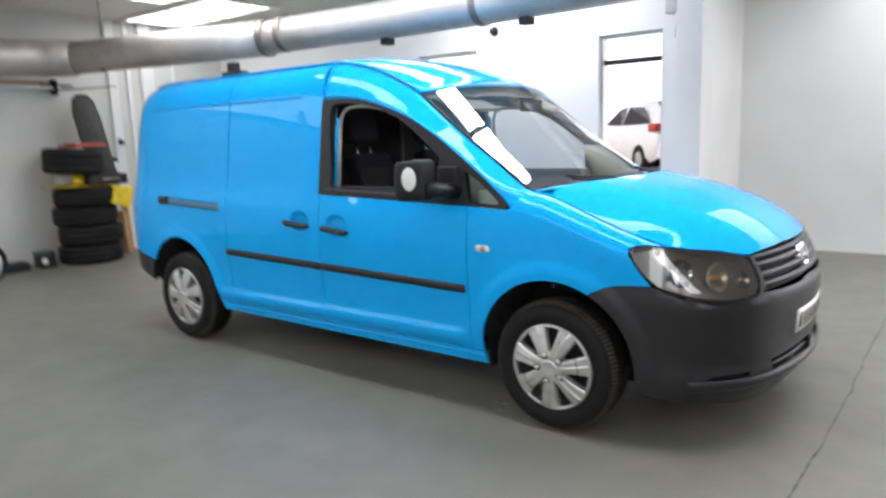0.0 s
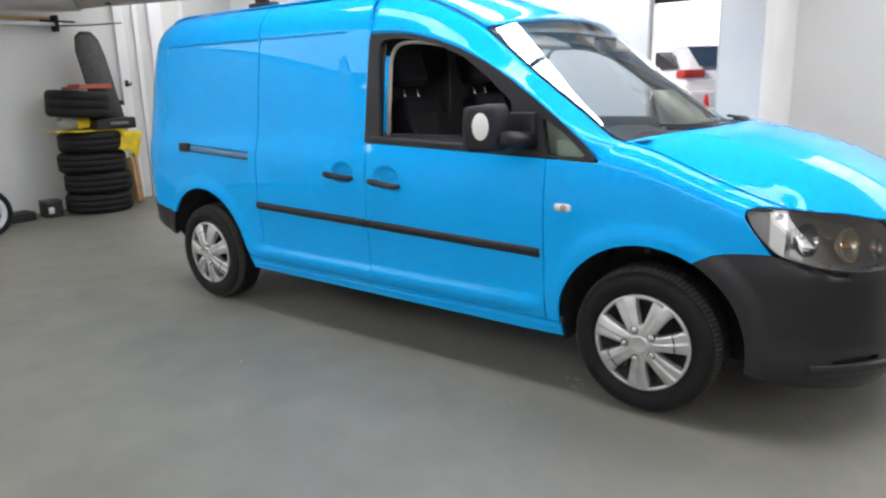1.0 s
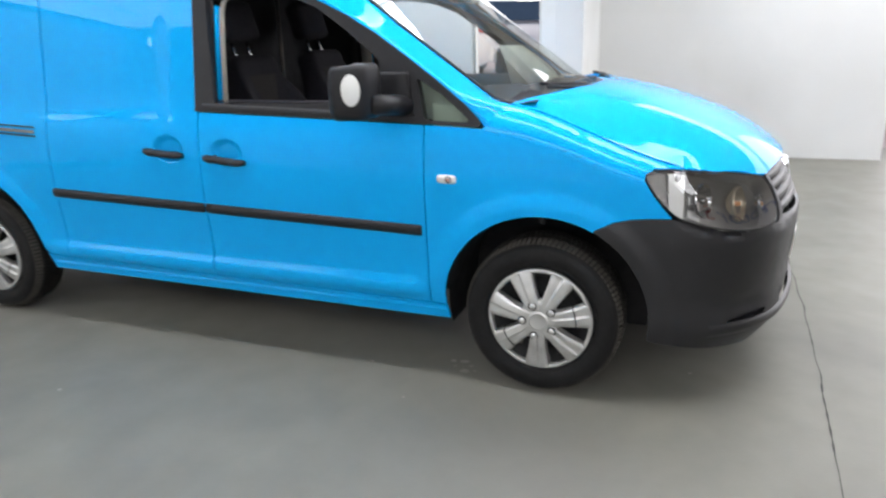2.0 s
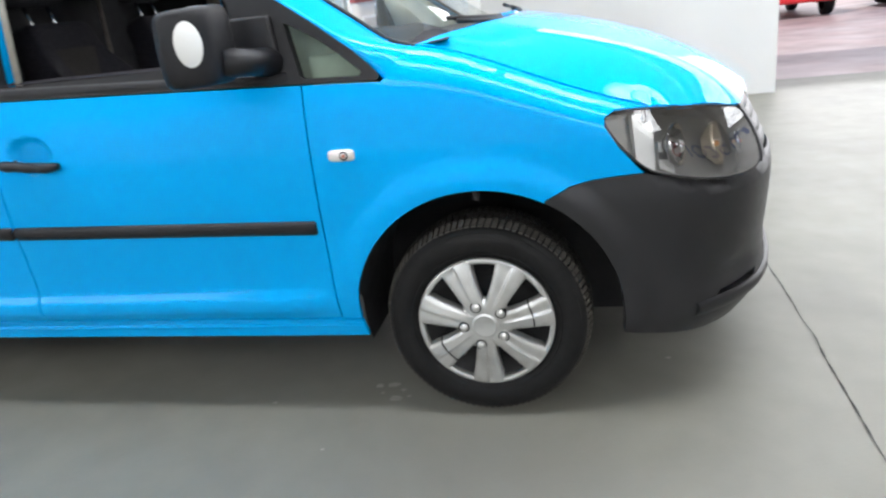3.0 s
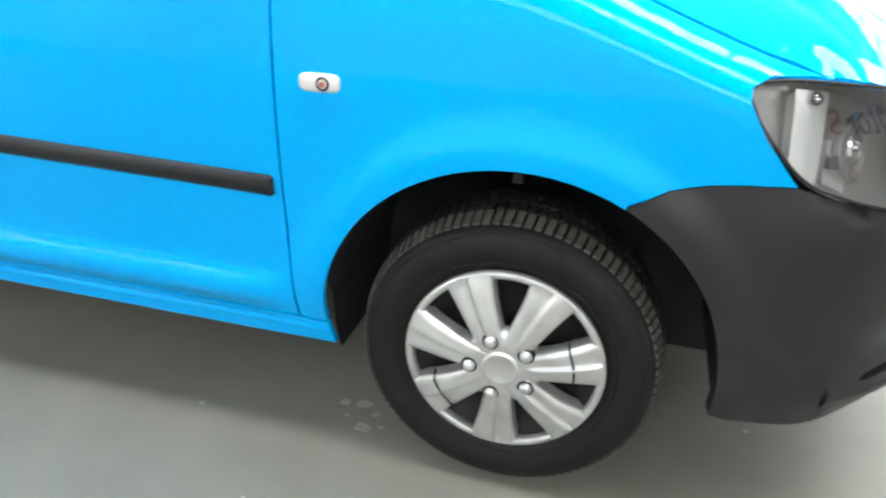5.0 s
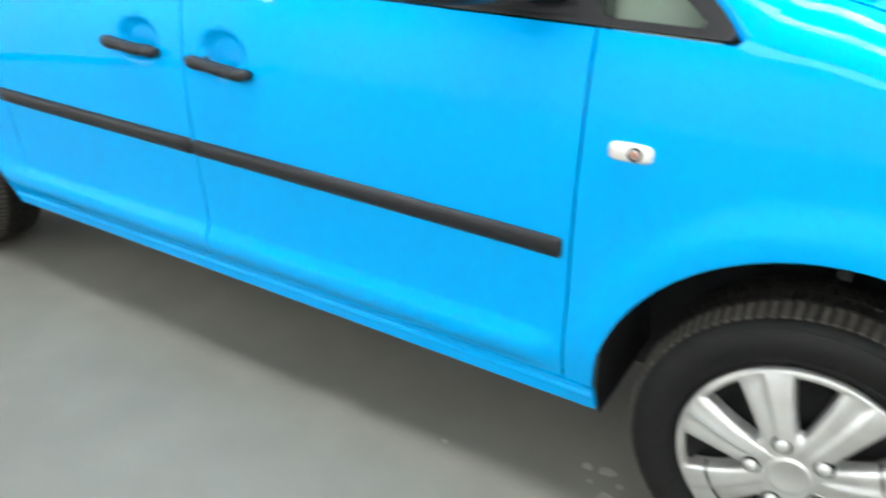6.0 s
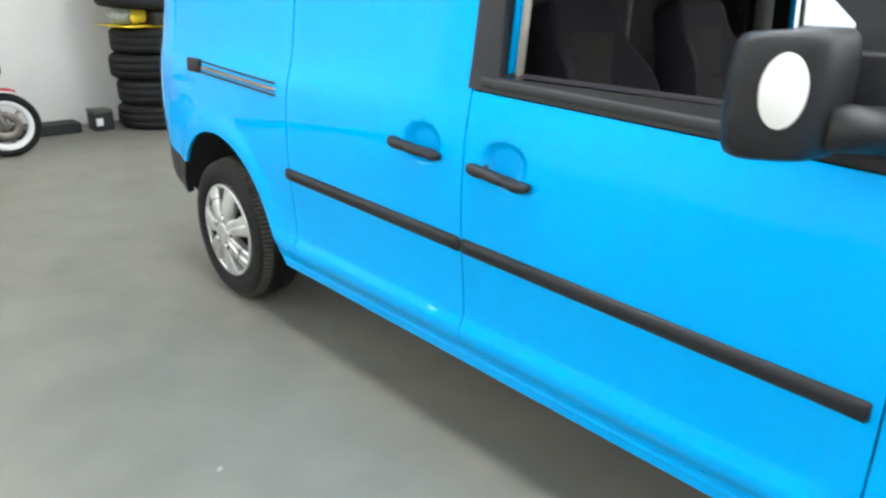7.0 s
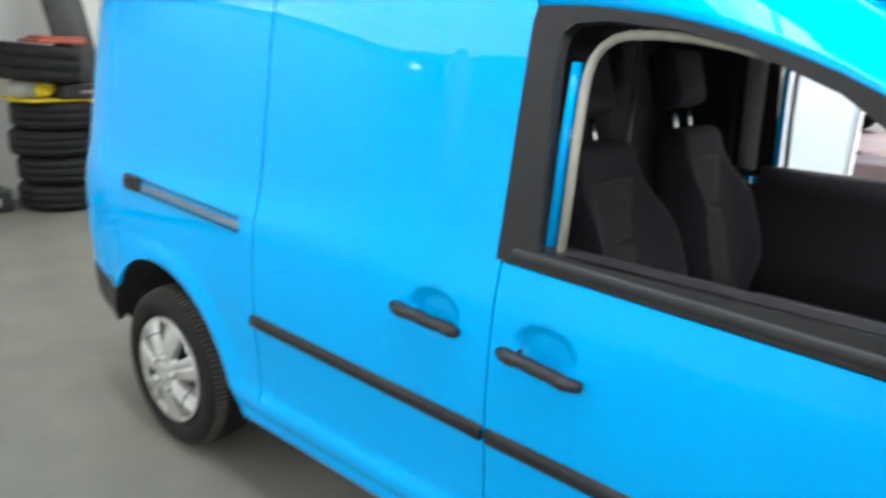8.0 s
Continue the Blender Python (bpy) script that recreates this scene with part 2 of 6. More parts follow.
def inset(poly, d):
    """Shrinks a closed outline by d."""
    n = len(poly)
    area = sum(poly[i].x * poly[(i + 1) % n].y - poly[(i + 1) % n].x * poly[i].y for i in range(n))
    s = 1 if area > 0 else -1
    out = []
    for i in range(n):
        a, b, c = poly[i - 1], poly[i], poly[(i + 1) % n]
        n1, n2 = (b - a).normalized(), (c - b).normalized()
        n1, n2 = Vector((-n1.y, n1.x)) * s, Vector((-n2.y, n2.x)) * s
        v = n1 + n2
        v = v / max(0.5, v.length_squared / 2) if v.length > 1e-6 else n1
        out.append(b + v * d)
    return out


def inside(points, poly):
    """Which of the points (n, 2) lie within the outline."""
    x, y = points[:, 0], points[:, 1]
    hit, n = np.zeros(len(points), bool), len(poly)
    for i in range(n):
        a, b = poly[i], poly[i - 1]
        if a.y != b.y:
            hit ^= ((a.y > y) != (b.y > y)) & (x < (b.x - a.x) * (y - a.y) / (b.y - a.y) + a.x)
    return hit


def patch(outline, fn, step=0.04, gap=0.0025, holes=(), rim=0.014, out=-1, offset=0.0, extra=(), bend=None):
    """A shaped panel: the 2D outline, less holes, laid on the surface fn(u, v), with a turned-in rim. out: sign of the surface's outer side; bend(u, v): where to take the shading normal from."""
    from mathutils.geometry import delaunay_2d_cdt

    loops = [inset(dense(outline, step * 0.75), gap)] + [inset(dense(h, step * 0.75), -gap) for h in holes]
    verts, edges = [], []
    for lo in loops:
        k = len(verts)
        verts += lo
        edges += [(k + i, k + (i + 1) % len(lo)) for i in range(len(lo))]
    xs, ys = [v.x for v in loops[0]], [v.y for v in loops[0]]
    border = np.array([(v.x, v.y) for lo in loops for v in lo])
    cand = np.array([(x, y) for x in np.arange(min(xs), max(xs), step) for y in np.arange(min(ys), max(ys), step)] + [tuple(e) for e in extra])
    keep = inside(cand, loops[0])
    for h in loops[1:]:
        keep &= ~inside(cand, h)
    for p in cand[keep]:
        if np.min(np.hypot(border[:, 0] - p[0], border[:, 1] - p[1])) > step * 0.4:
            verts.append(Vector(p.tolist()))
    co, _, faces, *_ = delaunay_2d_cdt(verts, edges, [], 1 if len(loops) == 1 else 2, 1e-6)
    bm = bmesh.new()

    def normal(u, v):
        e = 0.002
        n = (fn(u + e, v) - fn(u - e, v)).cross(fn(u, v + e) - fn(u, v - e))
        return n.normalized() * out

    pts = [fn(c.x, c.y) + (normal(c.x, c.y) * offset if offset else Vector((0, 0, 0))) for c in co]
    lay = bm.verts.layers.float_vector.new("facing")
    bv = [bm.verts.new(p) for p in pts]
    for v, c in zip(bv, co):
        v[lay] = normal(*bend(c.x, c.y)) if bend else normal(c.x, c.y)
    mids = np.array([sum((co[i] for i in f), Vector((0, 0))) / len(f) for f in faces])
    keep = inside(mids, loops[0])
    for h in loops[1:]:
        keep &= ~inside(mids, h)
    for f, c, ok in zip(faces, mids, keep):
        if not ok:
            continue
        a, b, d = (pts[i] for i in f[:3])
        turn = (b - a).cross(d - a).dot(normal(*c.tolist())) < 0
        bm.faces.new([bv[i] for i in (f[::-1] if turn else f)])
    if rim:
        for lo in loops:
            top = [fn(v.x, v.y) + normal(v.x, v.y) * offset for v in lo]
            low = [fn(v.x, v.y) + normal(v.x, v.y) * (offset - rim) for v in lo]
            a, b = [bm.verts.new(p) for p in top], [bm.verts.new(p) for p in low]
            for i in range(len(lo)):
                j = (i + 1) % len(lo)
                bm.faces.new((a[i], a[j], b[j], b[i]))
    loose = [v for v in bm.verts if not v.link_faces]
    bmesh.ops.delete(bm, geom=loose, context="VERTS")
    return bm


def loft(rows, thick=0.0):
    """A smooth sheet through rows of points; thick gives it a back and edges."""
    bm = bmesh.new()
    grid = [[bm.verts.new(p) for p in r] for r in rows]
    for a, b in zip(grid, grid[1:]):
        for i in range(len(a) - 1):
            bm.faces.new((a[i], a[i + 1], b[i + 1], b[i]))
    if thick:
        bm.normal_update()
        bmesh.ops.solidify(bm, geom=bm.faces[:], thickness=thick)
    return bm


# ---- the van's surfaces (x ahead, front axle at x = 0, near flank at y = 0) ----
MID = 0.897
SECTION_Y = Spline([(0.20, 0.075), (0.26, 0.060), (0.32, 0.040), (0.345, 0.023), (0.360, 0.011), (0.380, 0.0015), (0.398, 0.0), (0.408, 0.0015), (0.416, 0.0050), (0.432, 0.0135), (0.440, 0.0165), (0.448, 0.0175), (0.470, 0.0168), (0.56, 0.0115), (0.65, 0.002), (0.76, -0.003), (0.90, 0.0), (1.0, 0.010), (1.09, 0.028), (1.2, 0.044), (1.4, 0.068), (1.58, 0.092), (1.66, 0.106), (1.70, 0.117), (1.74, 0.134), (1.78, 0.160), (1.82, 0.200), (1.86, 0.250)])
SECTION_Z = Spline([(0.2, 0.2), (1.0, 1.0), (1.58, 1.58), (1.66, 1.66), (1.70, 1.702), (1.74, 1.744), (1.78, 1.784), (1.82, 1.820), (1.86, 1.844)])
PLAIN_Y = Spline([(0.20, 0.078), (0.26, 0.060), (0.32, 0.038), (0.40, 0.018), (0.55, 0.006), (0.76, -0.004), (0.90, 0.0), (1.0, 0.010), (1.09, 0.028), (1.2, 0.044), (1.4, 0.068), (1.58, 0.092), (1.66, 0.106), (1.70, 0.117), (1.74, 0.134), (1.78, 0.160), (1.82, 0.200), (1.86, 0.250)])
TAIL_X = Spline([(-4.62, -3.955), (-4.3, -3.95), (-4.12, -3.93), (-3.98, -3.885), (-3.85, -3.81), (-3.7, -3.69), (-3.5, -3.50), (-3.2, -3.20)])
TAIL_Y = Spline([(-4.62, 0.875), (-4.3, 0.555), (-4.12, 0.375), (-3.98, 0.245), (-3.85, 0.14), (-3.7, 0.065), (-3.5, 0.022), (-3.2, 0.003), (-2.9, 0.0), (-2.4, 0.0), (-2.0, 0.0)])
NOSE_Y = Spline([(-0.6, 0.0), (-0.3, 0.0), (0.0, 0.0), (0.2, 0.007), (0.36, 0.024), (0.467, 0.040), (0.6, 0.085)])
SEAM_Z = Spline([(-0.25, 1.137), (-0.10, 1.118), (0.10, 1.052), (0.271, 0.983), (0.463, 0.916), (0.505, 0.904), (0.6, 0.875)])


def dip(x, z, cx, cz, rx, rz, deep):
    """A rounded bowl pressed into the flank."""
    d = ((x - cx) / rx) ** 2 + ((z - cz) / rz) ** 2
    return deep * (1 - smooth(0.25, 1.0, d)) if d < 1 else 0.0


def flank(x, w):
    """The near side from the sill over the shoulder to the roof channel."""
    lower = smooth(-2.72, -2.38, x) * (1 - smooth(-0.56, -0.44, x))
    y = lower * SECTION_Y(w) + (1 - lower) * PLAIN_Y(w)
    z, px = SECTION_Z(w), x
    if x < -2.9:
        px = TAIL_X(x) if x < -3.2 else x
        y += TAIL_Y(x)
        px += 0.11 * max(0.0, w - 0.95) ** 1.25 * smooth(-3.0, -3.9, x)
        z -= 0.045 * smooth(-3.35, -4.05, x) * smooth(1.45, 1.86, w)
    else:
        y += NOSE_Y(x) if x > -0.6 else 0.0
    if x > -0.30 and w < 1.2:
        ze = SEAM_Z(x)
        t = min(1.3, max(0.0, (w - (ze - 0.11)) / 0.11))
        y += 0.085 * t**3 * smooth(-0.30, -0.14, x)
    for cx, cz in ((0.005, 0.333), (-3.004, 0.345)):
        d = math.hypot(x - cx, w - cz) - 0.40
        if -0.05 < d < 0.16:
            y -= 0.013 * (1 - smooth(0.03, 0.10, d)) * smooth(0.30, 0.48, w)
    if -3.6 < x < -1.5 and w > 0.95:
        lip = smooth(-2.35, -1.75, x)
        field = smooth(-3.455, -3.43, x) * (1 - smooth(-1.76, -1.66, x)) * smooth(1.005 - 0.02 * lip, 1.095 + 0.15 * lip, w) * (1 - smooth(1.648, 1.660, w))
        y += 0.007 * field
    y += dip(x, w, -1.70, 0.925, 0.085, 0.062, 0.022) + dip(x, w, -1.385, 0.918, 0.085, 0.062, 0.022)
    return Vector((px, y, z))


def far(fn):
    return lambda u, v: Vector((fn(u, v).x, 2 * MID - fn(u, v).y, fn(u, v).z))


BON_Z = Spline([(-0.3, 1.205), (-0.1, 1.188), (0.1, 1.160), (0.3, 1.120), (0.5, 1.062), (0.66, 0.997), (0.78, 0.926), (0.86, 0.862)])


FRONT_X = Spline([(0.10, 0.10), (0.3, 0.30), (0.45, 0.45), (0.58, 0.573), (0.70, 0.675), (0.81, 0.756), (0.97, 0.838), (1.17, 0.892), (1.37, 0.921), (1.545, 0.93)])
FRONT_Y = Spline([(0.10, 0.003), (0.3, 0.012), (0.45, 0.030), (0.58, 0.064), (0.70, 0.125), (0.81, 0.200), (0.97, 0.337), (1.17, 0.530), (1.37, 0.727), (1.545, 0.897)])
FRONT_BACK = Spline([(0.16, 0.10), (0.22, 0.055), (0.28, 0.016), (0.33, 0.004), (0.40, 0.010), (0.50, 0.006), (0.60, 0.0), (0.67, 0.002), (0.72, 0.018), (0.77, 0.040), (0.84, 0.080), (0.90, 0.125)])


def front(u, z):
    """The nose: u runs along the plan from the wheel arch round to the middle, z up."""
    p = Vector((FRONT_X(u), FRONT_Y(u), z))
    e = 0.004
    d = Vector((FRONT_X(u + e) - FRONT_X(u - e), FRONT_Y(u + e) - FRONT_Y(u - e), 0)).normalized()
    n = Vector((d.y, -d.x, 0))
    k = 0.30 + 0.70 * smooth(0.40, 0.85, u)
    p -= n * FRONT_BACK(z) * k
    dd = math.hypot(u - 0.005, z - 0.333) - 0.40
    if dd < 0.16:
        p -= n * (-0.013 * (1 - smooth(0.03, 0.10, dd)))
    return p


SEAM_EDGE = [flank(x, SEAM_Z(x)) for x in np.linspace(-0.15, 0.505, 13)]
LAMP_TOP = Spline([(0.395, 0.909), (0.47, 0.910), (0.60, 0.897), (0.75, 0.880), (0.90, 0.857), (0.985, 0.838)])
LAMP_EDGE = [front(u, LAMP_TOP(u) + 0.002) for u in np.linspace(0.575, 0.985, 9)]
BON_FIT = np.polyfit([p.x for p in SEAM_EDGE + LAMP_EDGE], [(BON_Z(p.x) - p.z) / (abs(p.y - MID) / 0.79) ** 2.9 for p in SEAM_EDGE + LAMP_EDGE], 4)
BON_A = lambda x: float(np.polyval(BON_FIT, x))
BON_EDGE = Spline([(p.x, p.z - BON_Z(p.x) + BON_A(p.x) * (abs(p.y - MID) / 0.79) ** 2.9) for p in SEAM_EDGE + LAMP_EDGE])


def bonnet_at(x, y):
    d = min(1.15, abs(y - MID) / 0.79)
    crease = 0.006 * math.exp(-(((d - 0.62) / 0.10) ** 2)) * smooth(-0.1, 0.2, x)
    roll = BON_EDGE(x) * smooth(0.86, 0.99, d) * (1 - smooth(0.74, 0.78, x))
    return Vector((x, y, BON_Z(x) - BON_A(x) * d**2.9 + crease + roll))


def mirrored(points):
    return [Vector((p[0], 2 * MID - p[1], p[2])) for p in points]


# window line of the cab on the flank (x, z), and the edge of roof and windscreen (x, y, z)
CAB_TOP = [(-1.527, 1.634), (-1.40, 1.632), (-1.25, 1.617), (-1.10, 1.585), (-0.94, 1.532), (-0.80, 1.468), (-0.67, 1.395), (-0.545, 1.312), (-0.42, 1.225), (-0.30, 1.133), (-0.205, 1.045)]
RAIL = [(-1.56, 0.248, 1.846), (-1.37, 0.246, 1.814), (-1.165, 0.240, 1.754), (-0.99, 0.226, 1.678), (-0.89, 0.212, 1.620), (-0.70, 0.198, 1.475), (-0.53, 0.196, 1.349), (-0.36, 0.192, 1.228), (-0.235, 0.186, 1.141), (-0.15, 0.160, 1.122), (-0.06, 0.125, 1.100)]
rail_curve = [Spline([(i / 10, p[k]) for i, p in enumerate(RAIL)]) for k in range(3)]


def rail_at(t):
    return Vector([c(t) for c in rail_curve])


def curve_of(points):
    n = len(points) - 1
    cs = [Spline([(i / n, p[k]) for i, p in enumerate(points)]) for k in range(len(points[0]))]
    return lambda t: [c(t) for c in cs]


van = thing("panel_van", "sky blue long panel van with black trims, parked on grey floor", "van")


def both(name, outline, mat, label="", **kw):
    """One panel on the near flank and its mirror on the far one."""
    a = part(name, patch(outline, flank, out=1, **kw), mat, van, label)
    part(name, patch(outline, far(flank), out=-1, **kw), mat, van, label)
    return a


def arc(cx, cz, r, a0, a1, n=24):
    return [(cx + r * math.cos(radians(a0 + (a1 - a0) * i / n)), cz + r * math.sin(radians(a0 + (a1 - a0) * i / n))) for i in range(n + 1)]


SX = -2.43
DX0, DX1 = -1.527, -0.460
belt = lambda x: 1.089 - 0.040 * (x + 1.55) / 1.32

# flank panels
both("sliding_door", [(SX, 0.345), (DX0, 0.338), (DX0, 1.635), (-1.556, 1.80), (-1.56, 1.853), (SX + 0.005, 1.853)], BLUE, step=0.03,
     extra=[(x, w) for x in np.arange(SX, -1.6, 0.03) for w in (1.038, 1.045, 1.052, 1.060, 1.646, 1.650, 1.654, 1.658, 1.662)] + [(x, w) for x in (-1.665, -1.655, -1.645, -1.635, -1.627) for w in np.arange(1.08, 1.64, 0.03)] + [(-1.70 + i * 0.012, 0.925 + j * 0.012) for i in range(-7, 8) for j in range(-5, 6)] + [(x, w) for x in np.arange(SX, DX0, 0.028) for w in (0.350, 0.360, 0.370, 0.380, 0.390, 0.398, 0.403, 0.408, 0.412, 0.416, 0.424, 0.432, 0.436, 0.440, 0.444, 0.448, 0.454, 0.462, 0.472)])
both("front_door", [(DX0, 0.338), (DX1, 0.326), (DX1, belt(DX1)), (DX0, belt(DX0))], BLUE, step=0.03,
     extra=[(-1.385 + i * 0.012, 0.918 + j * 0.012) for i in range(-7, 8) for j in range(-5, 6)] + [(x, w) for x in np.arange(DX0, DX1, 0.028) for w in (0.350, 0.360, 0.370, 0.380, 0.390, 0.398, 0.403, 0.408, 0.412, 0.416, 0.424, 0.432, 0.436, 0.440, 0.444, 0.448, 0.454, 0.462, 0.472)])
both("rear_quarter_panel", arc(-3.004, 0.345, 0.405, 18, 148) + [(-3.60, 0.587), (-4.02, 0.60), (-4.02, 1.853), (SX, 1.853), (SX, 0.345), (-2.585, 0.352)], BLUE, step=0.035,
     extra=[(x, w) for x in np.arange(-3.44, SX, 0.03) for w in (1.038, 1.045, 1.052, 1.060, 1.646, 1.650, 1.654, 1.658, 1.662)] + [(x, w) for x in (-3.458, -3.448, -3.440, -3.432, -3.425) for w in np.arange(1.08, 1.64, 0.03)])
seam = [(x, SEAM_Z(x)) for x in np.linspace(-0.16, 0.505, 17)]
both("front_wing", [(-0.398, 0.322), (DX1, 0.325), (DX1, belt(DX1)), (-0.23, belt(-0.23) - 0.002), (-0.20, 1.075), (-0.185, 1.10)] + seam + [(0.46, 0.908), (0.395, 0.912), (0.366, 0.898), (0.366, 0.878), (0.40, 0.822), (0.467, 0.742), (0.388, 0.740), (0.326, 0.735), (0.264, 0.722), (0.20, 0.690)] + arc(0.005, 0.333, 0.398, 61, 181), BLUE, step=0.028)
both("sill", [(-2.60, 0.262), (-0.386, 0.250), (-0.394, 0.318), (DX1, 0.322), (DX0, 0.336), (SX, 0.343), (-2.60, 0.350)], BLUE, step=0.03)

for sgn, fn in ((1, flank), (-1, far(flank))):
    part("sill_ridge", loft([[fn(x, 0.298 - 0.006 * (x + 2.5) / 2.1 + dz) - Vector((0, sgn * dy, 0)) for x in np.linspace(-2.585, -0.395, 40)] for dz, dy in ((0.012, 0.0), (0.007, 0.006), (-0.004, 0.007), (-0.008, 0.0))]), BLUE, van)

# rear: corners, doors and bumper
for sgn, fn in ((1, flank), (-1, far(flank))):
    part("rear_door", patch([(-4.20, 0.60), (-4.62, 0.60), (-4.62, 1.85), (-4.20, 1.85)], fn, out=sgn, step=0.05), BLUE, van)
    part("tail_lamp", patch([(-4.02, 0.80), (-4.20, 0.80), (-4.20, 1.30), (-4.02, 1.30)], fn, out=sgn, step=0.05), REDLENS, van, "red tail lamp")
    part("rear_pillar", patch([(-4.02, 1.30), (-4.20, 1.30), (-4.20, 1.85), (-4.02, 1.85)], fn, out=sgn, step=0.05), BLUE, van)
    part("rear_pillar", patch([(-4.02, 0.60), (-4.20, 0.60), (-4.20, 0.80), (-4.02, 0.80)], fn, out=sgn, step=0.05), BLUE, van)
    part("rear_bumper", patch(arc(-3.004, 0.345, 0.405, 148, 173, 6) + [(-3.52, 0.42), (-3.72, 0.465), (-4.62, 0.470), (-4.62, 0.597), (-3.60, 0.585)], fn, out=sgn, step=0.04, offset=0.002, rim=0.03), BUMPER, van, "black plastic rear bumper")

# cab frame: roof rail and windscreen pillar
cab_top = curve_of(CAB_TOP)
for sgn in (1, -1):
    rows = []
    for i in range(41):
        t = i / 40
        x, z = cab_top(t)
        a = flank(x, z)
        b = rail_at(t)
        row = []
        for j in range(9):
            s = j / 8
            p = a.lerp(b, s)
            bulge = (0.020 - 0.016 * smooth(0.08, 0.45, t)) * math.sin(math.pi * s) - 0.018 * smooth(0.88, 1.0, t)
            row.append(p + Vector((0.2 * bulge, -bulge, 0.55 * bulge)))
        if sgn < 0:
            row = mirrored(row)
        rows.append(row if sgn < 0 else row[::-1])
    part("windscreen_pillar", loft(rows, 0.010), BLUE, van)

# roof
def roof_edge(x):
    if x < -1.56:
        p = flank(max(x, -3.72), 1.86)
        return Vector((x, p.y, p.z + 0.004))
    lo, hi = 0.0, 0.5
    for _ in range(30):
        m = (lo + hi) / 2
        lo, hi = (m, hi) if rail_at(m).x < x else (lo, m)
    return rail_at(lo)


rows = []
for i in range(71):
    k = i / 70
    row = []
    for j in range(33):
        v = -1 + 2 * j / 32
        bow = 1 - abs(v) ** 2.2
        if k < 0.75:
            u = -4.15 + (4.15 - 1.56) * k / 0.75
            e = flank(u, 1.86)
            x = e.x - (0.10 * bow * smooth(-3.6, -4.15, u))
        else:
            x = -1.56 + (k - 0.75) / 0.25 * (1.56 - 0.895 + 0.13 * bow)
            e = roof_edge(min(x, -0.895))
        fall = smooth(-1.5, -0.75, x)
        crown = (0.052 + 0.028 * fall) * (1 - abs(v) ** 2.4) - (0.25 * max(0, x + 0.895) if x > -0.895 else 0)
        rib = 0.004 * math.cos(v * 22) * (1 - smooth(-1.75, -1.6, x)) * smooth(-3.6, -3.4, x) * (1 - smooth(0.7, 0.85, abs(v)))
        row.append(Vector((x, MID + v * (MID - e.y), e.z + 0.003 + crown + rib)))
    rows.append(row)
part("roof", loft(rows, 0.01), BLUE, van)
for sgn in (1, -1):
    pts = [roof_edge(x) + Vector((0, 0.004, 0.001)) for x in np.linspace(-1.55, -0.93, 24)]
    part("roof_channel_strip", tube(pts if sgn > 0 else mirrored(pts), 0.006, 6), TRIM, van)
part("aerial", tube([(-1.60, MID, 1.84), (-1.64, MID, 1.88), (-1.68, MID, 1.925)], [0.004, 0.003, 0.002], 6), TRIM, van, "thin black roof aerial")
bm = box(-2.70, -2.50, 0.26, 0.34, 1.83, 1.885, 0.006)
box(-2.65, -2.58, 0.27, 0.33, 1.88, 1.945, 0.008, bm)
part("roof_vent_mount", bm, TRIM, van, "small black mount on the roof")

# windscreen
rows = []
for i in range(25):
    t = 0.4 + 0.5 * i / 24
    e = rail_at(t) + Vector((0.0, 0.012, -0.004))
    k = i / 24
    row = []
    for j in range(29):
        v = -1 + 2 * j / 28
        bow = 1 - abs(v) ** 2.3
        row.append(Vector((e.x + (0.13 + 0.075 * k) * bow, MID + v * (MID - e.y), e.z + (0.075 - 0.03 * k) * bow * (1 - k) + 0.012 * bow)))
    rows.append(row)
ws_rows = rows
ob = part("windscreen", loft(rows), CLEAR, van, "clear windscreen")
ob.visible_shadow = False
part("cowl", loft([[p + Vector((0.6, 0, 0.8)) * 0.004 for p in r] for r in rows[22:25]], 0.004), TRIM, van)
lip = rows[24][1:-1]
under = [bonnet_at(p.x + 0.06, p.y) + Vector((0, 0, -0.008)) for p in lip]
part("cowl_panel", loft([[p + Vector((0, 0, -0.004)) for p in lip], under], 0.004), BLUE, van)
for sgn in (1, -1):
    edge = [r[0] if sgn > 0 else r[-1] for r in rows]
    part("windscreen_side_seal", tube([p + Vector((0.004, 0, 0.004)) for p in edge], 0.007, 6), TRIM, van)
for y0, y1, up in ((1.45, 0.90, 0.03), (0.80, 0.34, 0.03)):
    pts = []
    for i in range(9):
        y = y0 + (y1 - y0) * i / 8
        v = (y - MID) / 0.72
        bow = 1 - abs(v) ** 2.3
        pts.append((-0.135 + 0.205 * bow + 0.03 - up * (i / 8) ** 2 * 1.4, y, 1.135 + 0.018 * bow - 0.002 + up * (i / 8) ** 2))
    wiper = part("wiper_arm", tube(pts, 0.008, 6), TRIM, van, "black wiper arm")
    part("wiper_blade", tube([Vector(p) + Vector((-0.03, 0, 0.012)) for p in pts[3:]], 0.007, 6), TRIM, wiper)

# bonnet
def bonnet_outline():
    near = [(p.x, p.y) for p in SEAM_EDGE]
    lamp = [(p.x, p.y) for p in LAMP_EDGE]
    nose = [(0.79, 0.45), (0.822, 0.58), (0.845, 0.74), (0.852, MID)]
    half = near + lamp + nose
    other = [(x, 2 * MID - y) for x, y in half[-2::-1]]
    back = []
    for j in range(27, 1, -1):
        p = ws_rows[24][j]
        back.append((p.x + 0.03, p.y))
    return half + other + back


part("bonnet", patch(bonnet_outline(), bonnet_at, out=1, step=0.035), BLUE, van)

